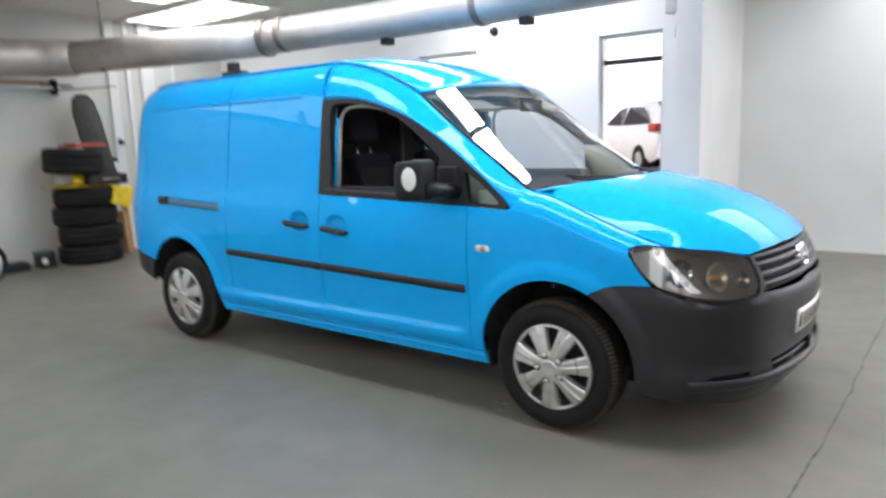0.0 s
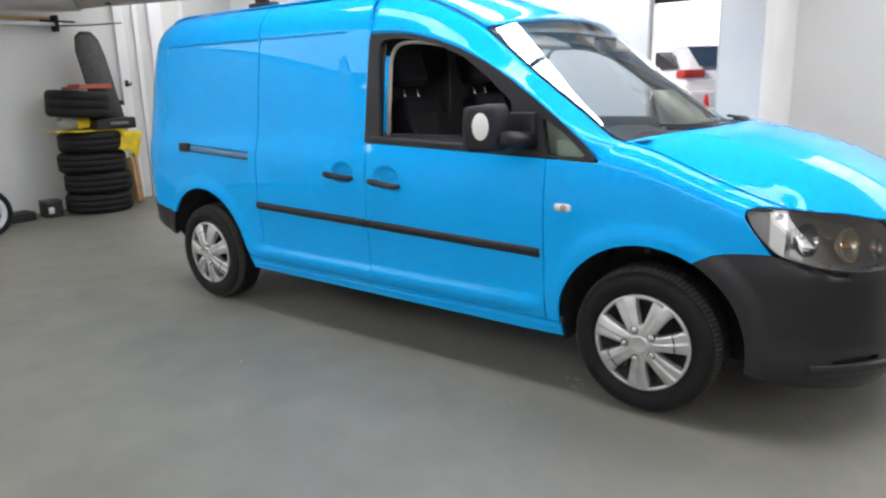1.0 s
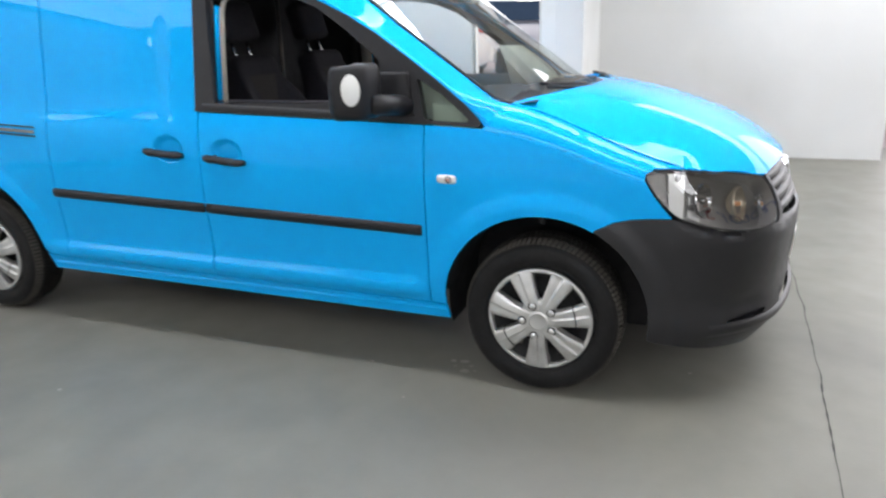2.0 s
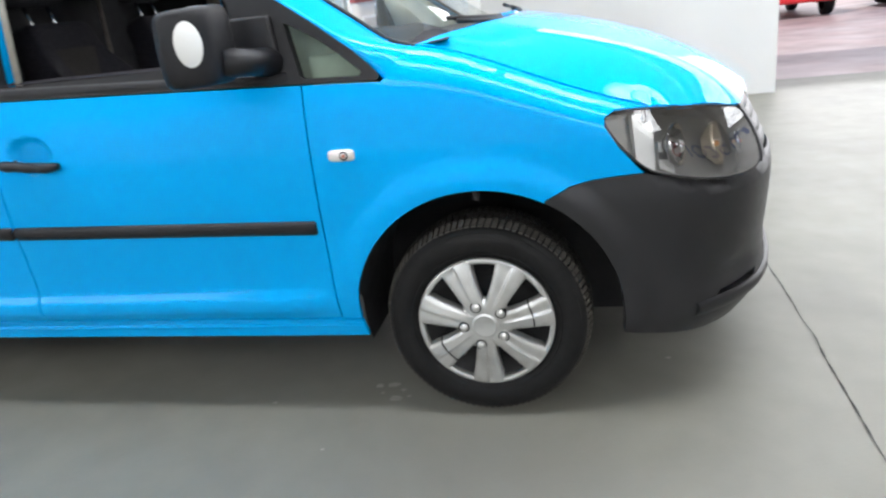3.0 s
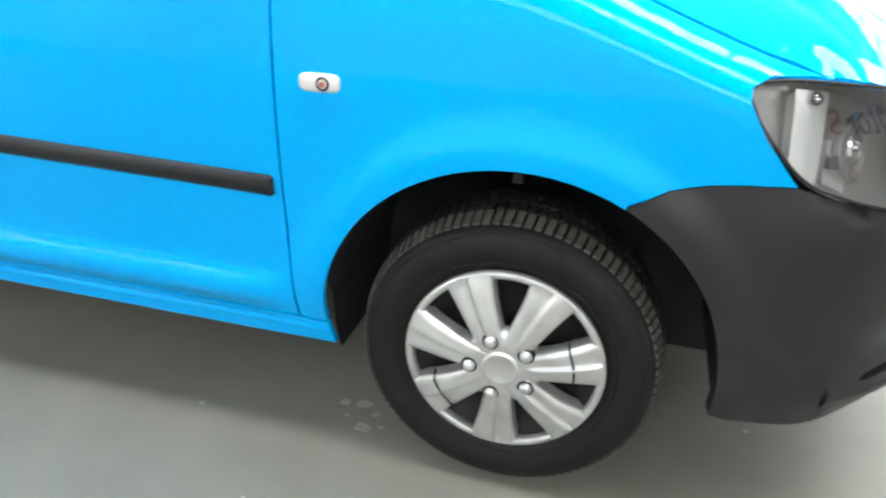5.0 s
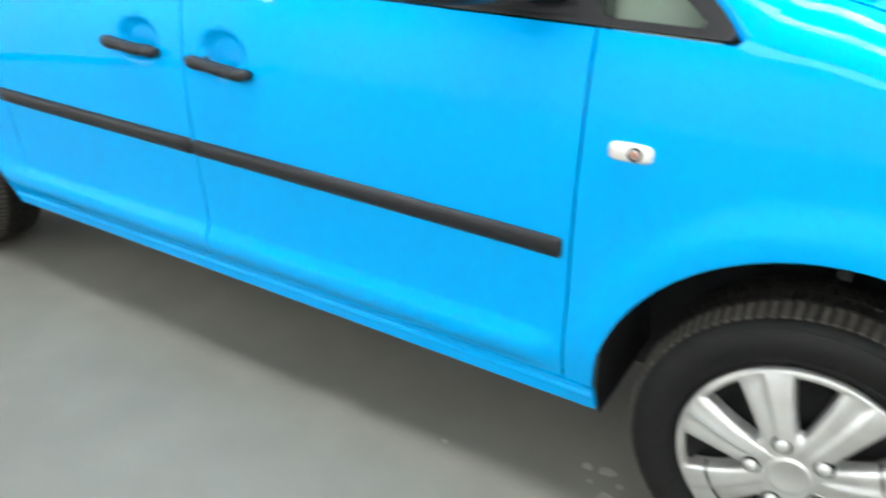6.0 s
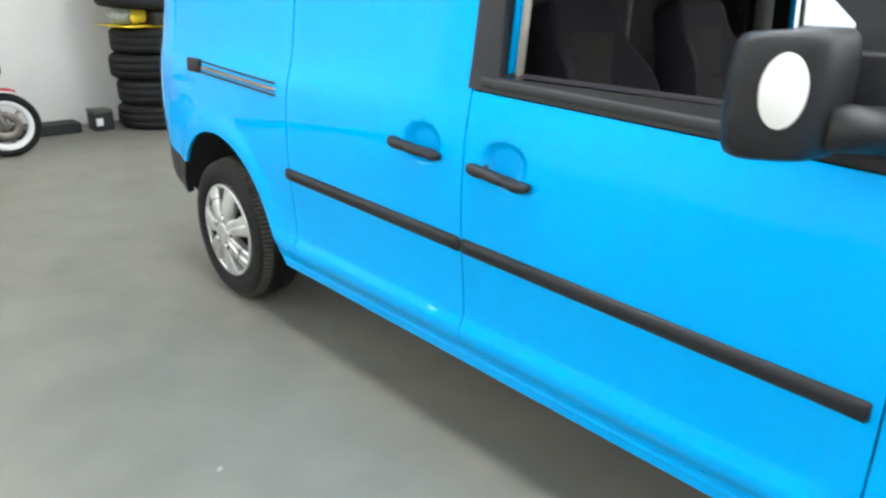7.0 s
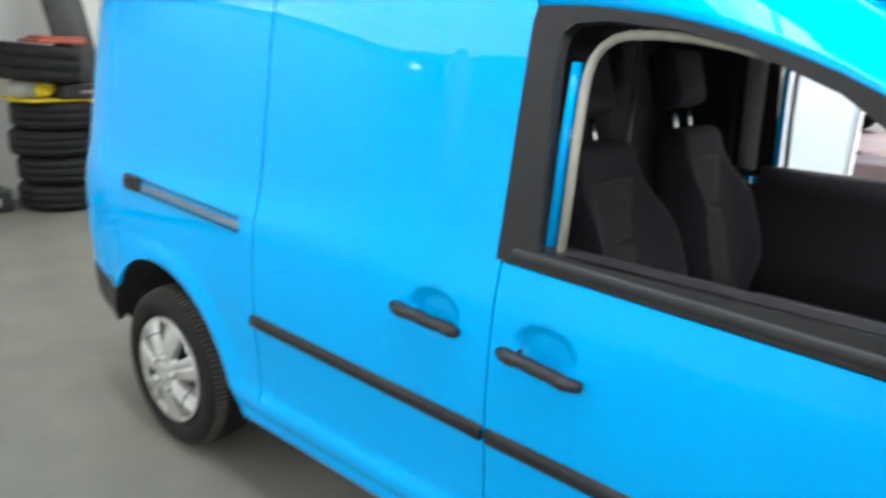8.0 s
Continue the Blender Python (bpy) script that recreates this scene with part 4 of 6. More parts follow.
# ---- wheels ----
def make_wheel(name, label):
    """A road wheel lying round z, outer face up, with its tyre and seven-spoke cover."""
    R, W = 0.314, 0.195
    prof = [(0.200, -W + 0.012), (0.235, -W - 0.002), (0.275, -W - 0.002), (0.300, -W + 0.018), (0.308, -W + 0.04), (0.310, -0.10), (0.306, -0.046), (0.300, -0.012), (0.292, 0.000), (0.266, 0.011), (0.238, 0.008), (0.214, -0.004), (0.203, -0.016), (0.196, -0.03)]
    w = part(name, lathe(prof, 72), RUBBER, van, label)
    for k, (r, h) in enumerate(((0.2835, 0.0035), (0.226, 0.0035))):
        part("sidewall_ring", lathe([(r - 0.0022, h - 0.001), (r - 0.001, h + 0.0016), (r + 0.001, h + 0.0014), (r + 0.0022, h - 0.001)], 64), RUBBER, w)
    n = 96
    for name_, mat_, rows_ in (("tread", TREAD, ((-0.090, -0.055, 0.3165, 0.3150, 0.3), (-0.130, -0.095, 0.3165, 0.3165, -0.3), (-0.182, -0.135, 0.309, 0.3150, 0.0))), ("shoulder_tread", SHOULDER, ((-0.048, -0.010, 0.3140, 0.3025, 0.25),))):
        blocks = bmesh.new()
        for k in range(n):
            for row, (h0, h1, r0, r1, skew) in enumerate(rows_):
                a0 = 2 * math.pi * (k + 0.5 * (row % 2)) / n
                da = 2 * math.pi / n * (0.36 if name_ == "tread" else 0.34)
                vs = []
                for h, r, s in ((h0, r0, 0.0), (h1, r1, skew)):
                    for a in (a0 - da + s * da * 2, a0 + da + s * da * 2):
                        for rr in (r - 0.012, r):
                            vs.append(blocks.verts.new((rr * math.cos(a), rr * math.sin(a), h)))
                for f in ((0, 1, 3, 2), (4, 6, 7, 5), (1, 5, 7, 3), (0, 2, 6, 4), (0, 4, 5, 1), (2, 3, 7, 6)):
                    blocks.faces.new([vs[i] for i in f])
        part(name_, blocks, mat_, w, "worn tread blocks", smooth=False)
    rim = lathe([(0.04, -0.060), (0.06, -0.045), (0.10, -0.042), (0.145, -0.050), (0.165, -0.040), (0.185, -0.020), (0.200, -0.016), (0.203, -0.030)], 48)
    part("steel_rim", rim, DARKSTEEL, w, "dark steel wheel behind the cover")
    for k in range(10):
        a = 2 * math.pi * k / 10
        hole = lathe([(0.010, 0.002), (0.016, 0.004), (0.018, 0.0)], 10)
        hole.transform(Matrix.Translation((0.150 * math.cos(a), 0.150 * math.sin(a), -0.046)))
        part("rim_dimple", hole, STEEL if k % 3 == 0 else DARKSTEEL, w)
    part("hubcap", lathe([(0.190, -0.016), (0.190, 0.000), (0.193, 0.004), (0.200, 0.005), (0.2055, 0.002), (0.2075, -0.005), (0.204, -0.014)], 84), SILVER, w, "silver seven-spoke plastic wheel cover")
    for k in range(7):
        a = 2 * math.pi * k / 7
        rows_ = []
        for i in range(17):
            t = i / 16
            r = 0.030 + 0.170 * t
            half = 0.0265 + 0.014 * t + 0.0125 * t**3
            half = max(half, 0.030 * (1 - t * 3)) if t < 0.33 else half
            crown = 0.021 - 0.015 * t**1.8 + 0.006 * math.sin(math.pi * t)
            row = []
            for v, dz in ((-1.0, -0.040), (-1.0, -0.013), (-0.95, -0.0065), (-0.86, -0.0025), (-0.60, -0.0010), (-0.30, 0.0012), (-0.08, 0.0036), (-0.01, 0.0030), (0.04, -0.0046), (0.12, -0.0062), (0.35, -0.0042), (0.65, -0.0020), (0.86, -0.0030), (0.95, -0.0068), (1.0, -0.013), (1.0, -0.040)):
                groove = dz if abs(v) > 0.9 else dz * smooth(0.12, 0.35, t) * (1 - smooth(0.95, 1.0, t))
                phi = a + v * half / r
                row.append(Vector((r * math.cos(phi), r * math.sin(phi), crown + groove)))
            rows_.append(row)
        part("spoke", loft(rows_), SILVER, w)
    cap = lathe([(0.0, 0.0265), (0.030, 0.0262), (0.033, 0.0275), (0.036, 0.0265), (0.040, 0.0215), (0.060, 0.0200), (0.074, 0.0180), (0.081, 0.0120), (0.083, -0.010)], 40)
    part("centre_cap", cap, SILVER, w)
    for k in range(5):
        a = 2 * math.pi * (k - 0.18) / 5
        nut = lathe([(0.0, 0.008), (0.006, 0.0075), (0.0105, 0.005), (0.0128, 0.0), (0.0132, -0.004), (0.0132, -0.014)], 14)
        nut.transform(Matrix.Translation((0.064 * math.cos(a), 0.064 * math.sin(a), 0.0265)))
        nut_ob = part("wheel_nut_cap", nut, SILVER, w, "domed silver nut cap")
        # dark ring in place of the shadow in the nut's recess
        shade_ring = lathe([(0.0115, -0.002), (0.0150, -0.0012), (0.0172, -0.002), (0.0178, -0.012)], 18)
        shade_ring.transform(Matrix.Translation((0.064 * math.cos(a), 0.064 * math.sin(a), 0.0252)))
        part("nut_shade_ring", shade_ring, DARKSTEEL, nut_ob, "dark ring standing in for the shadow round the nut cap")
    for k, rr in ((2, 0.146), (6, 0.150)):
        a = 2 * math.pi * k / 7
        half = 0.0395
        pts = []
        for i in range(9):
            v = -1.15 + 2.3 * i / 8
            phi = a + v * half / rr
            pts.append((rr * math.cos(phi), rr * math.sin(phi), 0.0195 if abs(v) < 0.95 else -0.005))
        part("cable_tie", tube(pts, 0.0024, 6), BLACK, w, "thin black cable tie round a spoke")
    return w


front_wheel = make_wheel("wheel", "silver-covered road wheel with black tyre on the van")


def wheel_pose(x, near, spin):
    if near:
        return Matrix.Translation((x, 0.009, 0.316)) @ Euler((radians(90), 0, 0)).to_matrix().to_4x4() @ Euler((0, 0, radians(spin))).to_matrix().to_4x4()
    return Matrix.Translation((x, 2 * MID - 0.009, 0.316)) @ Euler((radians(-90), 0, 0)).to_matrix().to_4x4() @ Euler((0, 0, radians(spin))).to_matrix().to_4x4()


front_wheel.matrix_world = wheel_pose(0.0, True, -92)
for x, near, spin in ((-3.006, True, 20), (0.0, False, 40), (-3.006, False, 70)):
    copy_thing(front_wheel, wheel_pose(x, near, spin))


# ---- cab inside ----
def cushion(w, d, h, r=0.05, puff=0.02):
    """A padded block centred on the origin, standing on z = 0."""
    bm = box(-w / 2, w / 2, -d / 2, d / 2, 0, h, r, seg=4)
    for v in bm.verts:
        k = (1 - (2 * v.co.x / w) ** 2) * (1 - (2 * v.co.y / d) ** 2)
        v.co.z += puff * max(0, k) * (1 if v.co.z > h / 2 else 0)
    return bm


def cab_seat(y):
    """A front seat facing +x: cushion, back with lighter centre, head restraint on two steel posts."""
    lean = Euler((0, radians(-16), 0)).to_matrix().to_4x4()
    base = Matrix.Translation((-1.11, y, 0.56))
    s = cushion(0.54, 0.52, 0.16, 0.06)
    s.transform(base)
    seat = part("seat", s, FABRIC, van, "dark fabric front seat with grey centre panels")
    c = cushion(0.46, 0.30, 0.05, 0.022)
    c.transform(base @ Matrix.Translation((0.02, 0, 0.135)))
    part("seat_centre", c, FABRIC2, seat)
    back = Matrix.Translation((-1.43, y, 0.66)) @ lean
    rows = []
    for i in range(15):
        t = i / 14
        half = 0.255 - 0.085 * smooth(0.40, 1.0, t) - 0.04 * smooth(0.35, 0.0, t)
        row = []
        for j in range(24):
            a = 2 * math.pi * j / 24
            px = 0.065 * math.copysign(abs(math.cos(a)) ** 0.6, math.cos(a))
            py = half * math.copysign(abs(math.sin(a)) ** 0.55, math.sin(a))
            px += (0.03 + 0.075 * smooth(0.0, 0.30, t) * (1 - smooth(0.62, 0.95, t))) * (abs(py) / half) ** 3 * (1 if px > 0 else 0)
            e = 0.6 if i == 0 else 1
            row.append(Vector((px * e, py * e, 0.62 * t)))
        rows.append(row + row[:1])
    for up, k in ((0.022, 0.92), (0.038, 0.74), (0.046, 0.40), (0.047, 0.02)):
        rows.append([Vector((p.x * k, p.y * (0.5 + 0.5 * k) if k > 0.1 else 0.0, 0.62 + up)) for p in rows[14]])
    bk = loft(rows)
    bk.transform(back)
    part("backrest", bk, FABRIC, seat)
    for z, h, w in ((0.05, 0.33, 0.25), (0.39, 0.17, 0.27)):
        cp = box(0.050, 0.0705, -w / 2, w / 2, z, z + h, 0.012, seg=3)
        cp.transform(back)
        part("backrest_centre", cp, FABRIC2, seat)
    hr = box(-0.045, 0.055, -0.135, 0.135, 0.735, 0.93, 0.045, seg=4)
    hr.transform(back)
    part("head_restraint", hr, FABRIC, seat)
    for dy in (-0.06, 0.06):
        post = tube([(0.0, dy, 0.60), (0.0, dy, 0.77)], 0.0075, 8)
        post.transform(back)
        part("restraint_post", post, CHROME, seat, "bright steel post")


cab_seat(0.51)
cab_seat(1.19)
part("bulkhead", box(-1.875, -1.855, 0.20, 2 * MID - 0.20, 0.40, 1.70, 0.006), SHELL, van, "dark load bulkhead")
part("bulkhead_post", tube([(-1.72, 1.0, 0.40), (-1.72, 1.0, 1.74)], 0.009, 8), STEEL, van, "thin grey upright behind the seats")
for sgn in (1, -1):
    y_at = lambda y: MID - sgn * (MID - y)
    part("pillar_trim", loft([[Vector((x, y_at(y), z)) for z, y in ((1.12, 0.117), (1.26, 0.132), (1.40, 0.150), (1.62, 0.190))] for x in (-1.565, -1.495)], 0.006), HEADLINER, van, "pale grey pillar trim")
    # front trim widened so its paleness fills in for the quarter light's reflection
    part("pillar_trim", loft([[Vector((x0 + (x1 - x0) * k, y_at(y), z)) for k in (0.0, 0.5, 1.0)] for x0, x1, y, z in ((-0.57, -0.24, 0.155, 1.06), (-0.60, -0.34, 0.170, 1.18), (-0.64, -0.50, 0.190, 1.30))], 0.006), DASHPALE, van, "pale grey pillar trim")
part("cab_floor", box(-1.86, -0.47, 0.14, 2 * MID - 0.14, 0.36, 0.40, 0.01), DASH, van)
rows = []
for x, z in ((-1.86, 1.775), (-1.46, 1.77), (-1.2, 1.745), (-0.95, 1.66), (-0.88, 1.60)):
    rows.append([Vector((x + 0.10 * (1 - v * v) * (1 if x > -1 else 0), MID + v * 0.66, z + 0.02 * (1 - v * v))) for v in np.linspace(-1, 1, 9)])
part("headliner", loft(rows), HEADLINER, van, "grey cab headliner")
for y in (0.52, 1.27):
    visor = box(-0.02, 0.16, y - 0.20, y + 0.20, -0.012, 0.012, 0.008)
    visor.transform(Matrix.Translation((-0.86, 0, 1.60)) @ Euler((0, radians(24), 0)).to_matrix().to_4x4())
    part("sun_visor", visor, HEADLINER, van)
# dashboard: a long moulded section from door to door
sec = [(-0.10, 1.135), (-0.22, 1.120), (-0.36, 1.115), (-0.46, 1.085), (-0.50, 1.03), (-0.49, 0.93), (-0.44, 0.84), (-0.46, 0.80)]
rows = []
for y in np.linspace(0.13, 2 * MID - 0.13, 27):
    hood = 0.055 * math.exp(-(((y - 0.46) / 0.17) ** 2))
    rows.append([Vector((x + 0.05 * (abs(y - MID) / 0.76) ** 2, y, z + hood * (1 if z > 1.06 else 0.3 if z > 1 else 0) * (1 if x < -0.15 else 0))) for x, z in sec])
dash = part("dashboard", loft(rows), DASH, van, "charcoal dashboard")
for y in (0.135, 2 * MID - 0.135):
    side = box(-0.47, -0.27, y - 0.010, y + 0.010, 0.90, 1.125, 0.01)
    part("dash_side", side, DASHPALE, dash, "pale dash end seen through the quarter light")
part("centre_console", box(-0.55, -0.38, MID - 0.15, MID + 0.15, 0.62, 1.06, 0.03), DASH, dash)
for y in (0.25, 0.75, 1.04, 1.54):
    vent = lathe([(0.0, 0.0), (0.030, 0.002), (0.036, 0.008), (0.042, 0.004), (0.044, -0.01)], 20)
    vent.transform(Matrix.Translation((-0.492, y, 1.0)) @ Euler((0, radians(-90), 0)).to_matrix().to_4x4())
    part("air_vent", vent, GLOSSBLACK, dash)
m = Matrix.Translation((-0.60, 0.46, 1.055)) @ Euler((0, radians(-66), 0)).to_matrix().to_4x4()
rim_pts = [(0.185 * math.cos(a), 0.185 * math.sin(a), 0) for a in [2 * math.pi * k / 40 for k in range(40)]]
wheel_bm = tube(rim_pts, 0.015, 10, closed=True)
wheel_bm.transform(m)
steer = part("steering_wheel", wheel_bm, TRIM, van, "black steering wheel")
hub = lathe([(0.0, 0.03), (0.05, 0.028), (0.07, 0.012), (0.075, -0.02)], 24)
hub.transform(m)
part("steering_hub", hub, TRIM, steer)
for a in (90, 210, 330):
    sp = tube([(0.05 * math.cos(radians(a)), 0.05 * math.sin(radians(a)), 0.0), (0.18 * math.cos(radians(a)), 0.18 * math.sin(radians(a)), 0.0)], 0.014, 8, flat=0.6)
    sp.transform(m)
    part("steering_spoke", sp, TRIM, steer)
part("steering_column", tube([(-0.59, 0.46, 1.05), (-0.35, 0.46, 0.94)], 0.04, 10), DASH, steer)
mirror_in = box(-0.62, -0.60, MID - 0.12, MID + 0.12, 1.52, 1.59, 0.012)
part("rear_view_mirror", mirror_in, TRIM, van, "black interior mirror")
for y in (0.30, 1.49):
    belt_pts = [(-1.62, y - 0.16 if y < 1 else y + 0.16, 1.45), (-1.60, y - 0.15 if y < 1 else y + 0.15, 1.1), (-1.50, y - 0.12 if y < 1 else y + 0.12, 0.75)]
    part("seat_belt", tube(belt_pts, 0.022, 6, flat=0.12), BLACK, van)
paper = box(-0.035, 0.035, -0.03, 0.03, 0, 0.003)
paper.transform(Matrix.Translation((-0.20, 1.42, 1.145)) @ Euler((0, radians(4), 0.4)).to_matrix().to_4x4())
part("dash_paper", paper, STICKER, van, "white paper slip on the dashboard")


# ---- the garage ----
def wall(name, axis, at, lo, hi, z0, z1, thick, mat, holes=(), label=""):
    """A wall along x or y with openings (a, b, z0, z1) cut right through it."""
    cuts_a = sorted({lo, hi, *[v for h in holes for v in h[:2]]})
    cuts_z = sorted({z0, z1, *[v for h in holes for v in h[2:]]})
    bm = bmesh.new()
    verts = {}

    def vert(a, d, z):
        key = (round(a, 4), round(d, 4), round(z, 4))
        if key not in verts:
            verts[key] = bm.verts.new((a, d, z) if axis == "x" else (d, a, z))
        return verts[key]

    cell = {}
    for i in range(len(cuts_a) - 1):
        for k in range(len(cuts_z) - 1):
            ca, cz = (cuts_a[i] + cuts_a[i + 1]) / 2, (cuts_z[k] + cuts_z[k + 1]) / 2
            cell[i, k] = not any(h[0] < ca < h[1] and h[2] < cz < h[3] for h in holes)
    d0, d1 = at, at + thick
    for (i, k), solid in cell.items():
        if not solid:
            continue
        a0, a1, b0, b1 = cuts_a[i], cuts_a[i + 1], cuts_z[k], cuts_z[k + 1]
        for d in (d0, d1):
            bm.faces.new([vert(a0, d, b0), vert(a1, d, b0), vert(a1, d, b1), vert(a0, d, b1)])
        for di, dk, e in ((-1, 0, (a0, b0, a0, b1)), (1, 0, (a1, b0, a1, b1)), (0, -1, (a0, b0, a1, b0)), (0, 1, (a0, b1, a1, b1))):
            if not cell.get((i + di, k + dk), False):
                bm.faces.new([vert(e[0], d0, e[1]), vert(e[2], d0, e[3]), vert(e[2], d1, e[3]), vert(e[0], d1, e[1])])
    bmesh.ops.recalc_face_normals(bm, faces=bm.faces[:])
    ob = part(name, bm, mat, None, "", smooth=False)
    return tagged(ob, label or "white painted wall", "wall", kind="structure")


X0, X1, Y0, H = -7.75, 8.0, -7.0, 3.05
YB, YW, YK = 5.75, 3.85, 2.05
floor_bm = box(X0 - 0.3, X1 + 0.3, Y0 - 0.3, YB + 0.25, -0.12, 0.0)
tagged(part("floor", floor_bm, FLOOR, None, "", False), "worn grey painted concrete floor with stains", "floor", kind="structure")
tagged(part("ceiling", box(X0 - 0.3, X1 + 0.3, Y0 - 0.3, YB + 0.25, H, H + 0.15), CEIL, None, "", False), "cream painted ceiling", "ceiling", kind="structure")
wall("wall_west", "y", X0 - 0.2, Y0, YW, 0, H, 0.2, WALLGREY, holes=[(-6.36, -6.14, 2.82, 2.98)], label="off-white boarded wall behind the tyres")
wall("wall_north_1", "x", YW, X0 - 0.2, -0.74, 0, H, 0.2, WALL, holes=[(-1.585, -0.935, 0.0, 2.30), (-3.88, -3.05, 1.0, 2.31)], label="white wall with door and window openings")
wall("wall_return", "y", -0.94, YW + 0.2, YB, 0, H, 0.2, WALL)
wall("wall_north_2", "x", YB, -0.94, X1, 0, H, 0.2, WALL, holes=[(2.13, 6.6, 0.0, 2.75)], label="bright white wall beside a wide open doorway")
wall("wall_east", "y", X1, Y0, YB + 0.2, 0, H, 0.2, WALL)
wall("wall_south", "x", Y0 - 0.2, X0, X1, 0, H, 0.2, WALL, label="plain white wall")


# ---- rooflights: rows of frosted panes in the ceiling, most added as fill light ----
def rooflight_material(name, glow):
    m = bpy.data.materials.new(name)
    m.use_nodes = True
    t = m.node_tree
    b = t.nodes["Principled BSDF"]
    b.inputs["Roughness"].default_value = 0.3
    b.inputs["Base Color"].default_value = (0.8, 0.82, 0.82, 1)
    co = t.nodes.new("ShaderNodeTexCoord")
    n = t.nodes.new("ShaderNodeTexNoise")
    n.inputs["Scale"].default_value, n.inputs["Detail"].default_value = 5.0, 8
    r = t.nodes.new("ShaderNodeMapRange")
    r.inputs[1].default_value, r.inputs[2].default_value, r.inputs[3].default_value, r.inputs[4].default_value = 0.35, 0.6, 0.25, 1.25
    mul = t.nodes.new("ShaderNodeMath")
    mul.operation = "MULTIPLY"
    mul.inputs[1].default_value = glow
    t.links.new(co.outputs["Object"], n.inputs["Vector"])
    t.links.new(n.outputs[0], r.inputs[0])
    t.links.new(r.outputs[0], mul.inputs[0])
    t.links.new(mul.outputs[0], b.inputs["Emission Strength"])
    b.inputs["Emission Color"].default_value = (0.96, 0.985, 1.0, 1)
    return m


ROOFGLASS = rooflight_material("frosted_rooflight_and_fill_glass", ROOF_GLOW)
FILLGLASS = rooflight_material("fill_light_glass", FILL_GLOW)
# first three rows follow the van's reflections; the others are added unseen fill
for x0, n, y0, y1, glass in ((-3.05, 5, -0.45, 0.00, ROOFGLASS), (-1.38, 2, 0.78, 1.21, ROOFGLASS), (0.68, 2, 0.75, 1.35, ROOFGLASS), (-2.5, 9, -5.6, -3.4, FILLGLASS), (0.4, 7, 3.7, 5.66, FILLGLASS), (-6.2, 5, 1.6, 2.05, ROOFGLASS), (-3.3, 2, 2.75, 3.45, ROOFGLASS), (-7.6, 4, -5.6, -2.2, FILLGLASS), (-7.6, 2, 2.3, 3.2, FILLGLASS)):
    rl = thing("rooflight", "rooflight and fill-light row of frosted white-framed panes in the ceiling", "rooflight", group="rooflights")
    fr = bmesh.new()
    for k in range(n + 1):
        box(x0 + k - 0.016, x0 + k + 0.016, y0 - 0.05, y1 + 0.05, H - 0.035, H - 0.002, 0.006, fr)
    for y in (y0, y1):
        box(x0 - 0.03, x0 + n + 0.03, y - 0.05, y + 0.0, H - 0.038, H - 0.003, 0.006, fr)
    part("rooflight_frame", fr, WALL, rl)
    for k in range(n):
        part("pane", box(x0 + k + 0.019, x0 + k + 0.981, y0 + 0.01, y1 - 0.055, H - 0.022, H - 0.012), glass, rl, smooth=False)

# daylight in the door openings
window_light("doorway_daylight", 4.2, 2.6, look((4.37, YB + 0.32, 1.4), (4.45, 0, 1.2)), DOOR_WATTS)
window_light("door_daylight", 0.6, 2.2, look((-1.26, YW + 0.30, 1.2), (-1.26, 0, 1.0)), 12)

window_light("high_window_daylight", 0.18, 0.12, look((X0 - 0.03, -6.25, 2.90), (0, -6.25, 2.90)), 1.2)


# ---- outdoors ----
ground = part("ground", box(-60, 60, YB + 0.21, 140, -0.10, -0.012), PAVING, None, "", False)
tagged(ground, "reddish brown outdoor paving in daylight", "ground", kind="structure")
tagged(part("threshold", box(2.13, 6.6, YB + 0.25, YB + 0.86, -0.05, -0.003), FLOOR, None, "", False), "grey concrete door threshold", "threshold", kind="structure")
tagged(part("raised_forecourt", box(-14, -0.95, 7.6, 17, -0.05, 0.46, 0.03), PAVING, None, "", False), "raised paved forecourt outside the door", "forecourt", kind="structure")


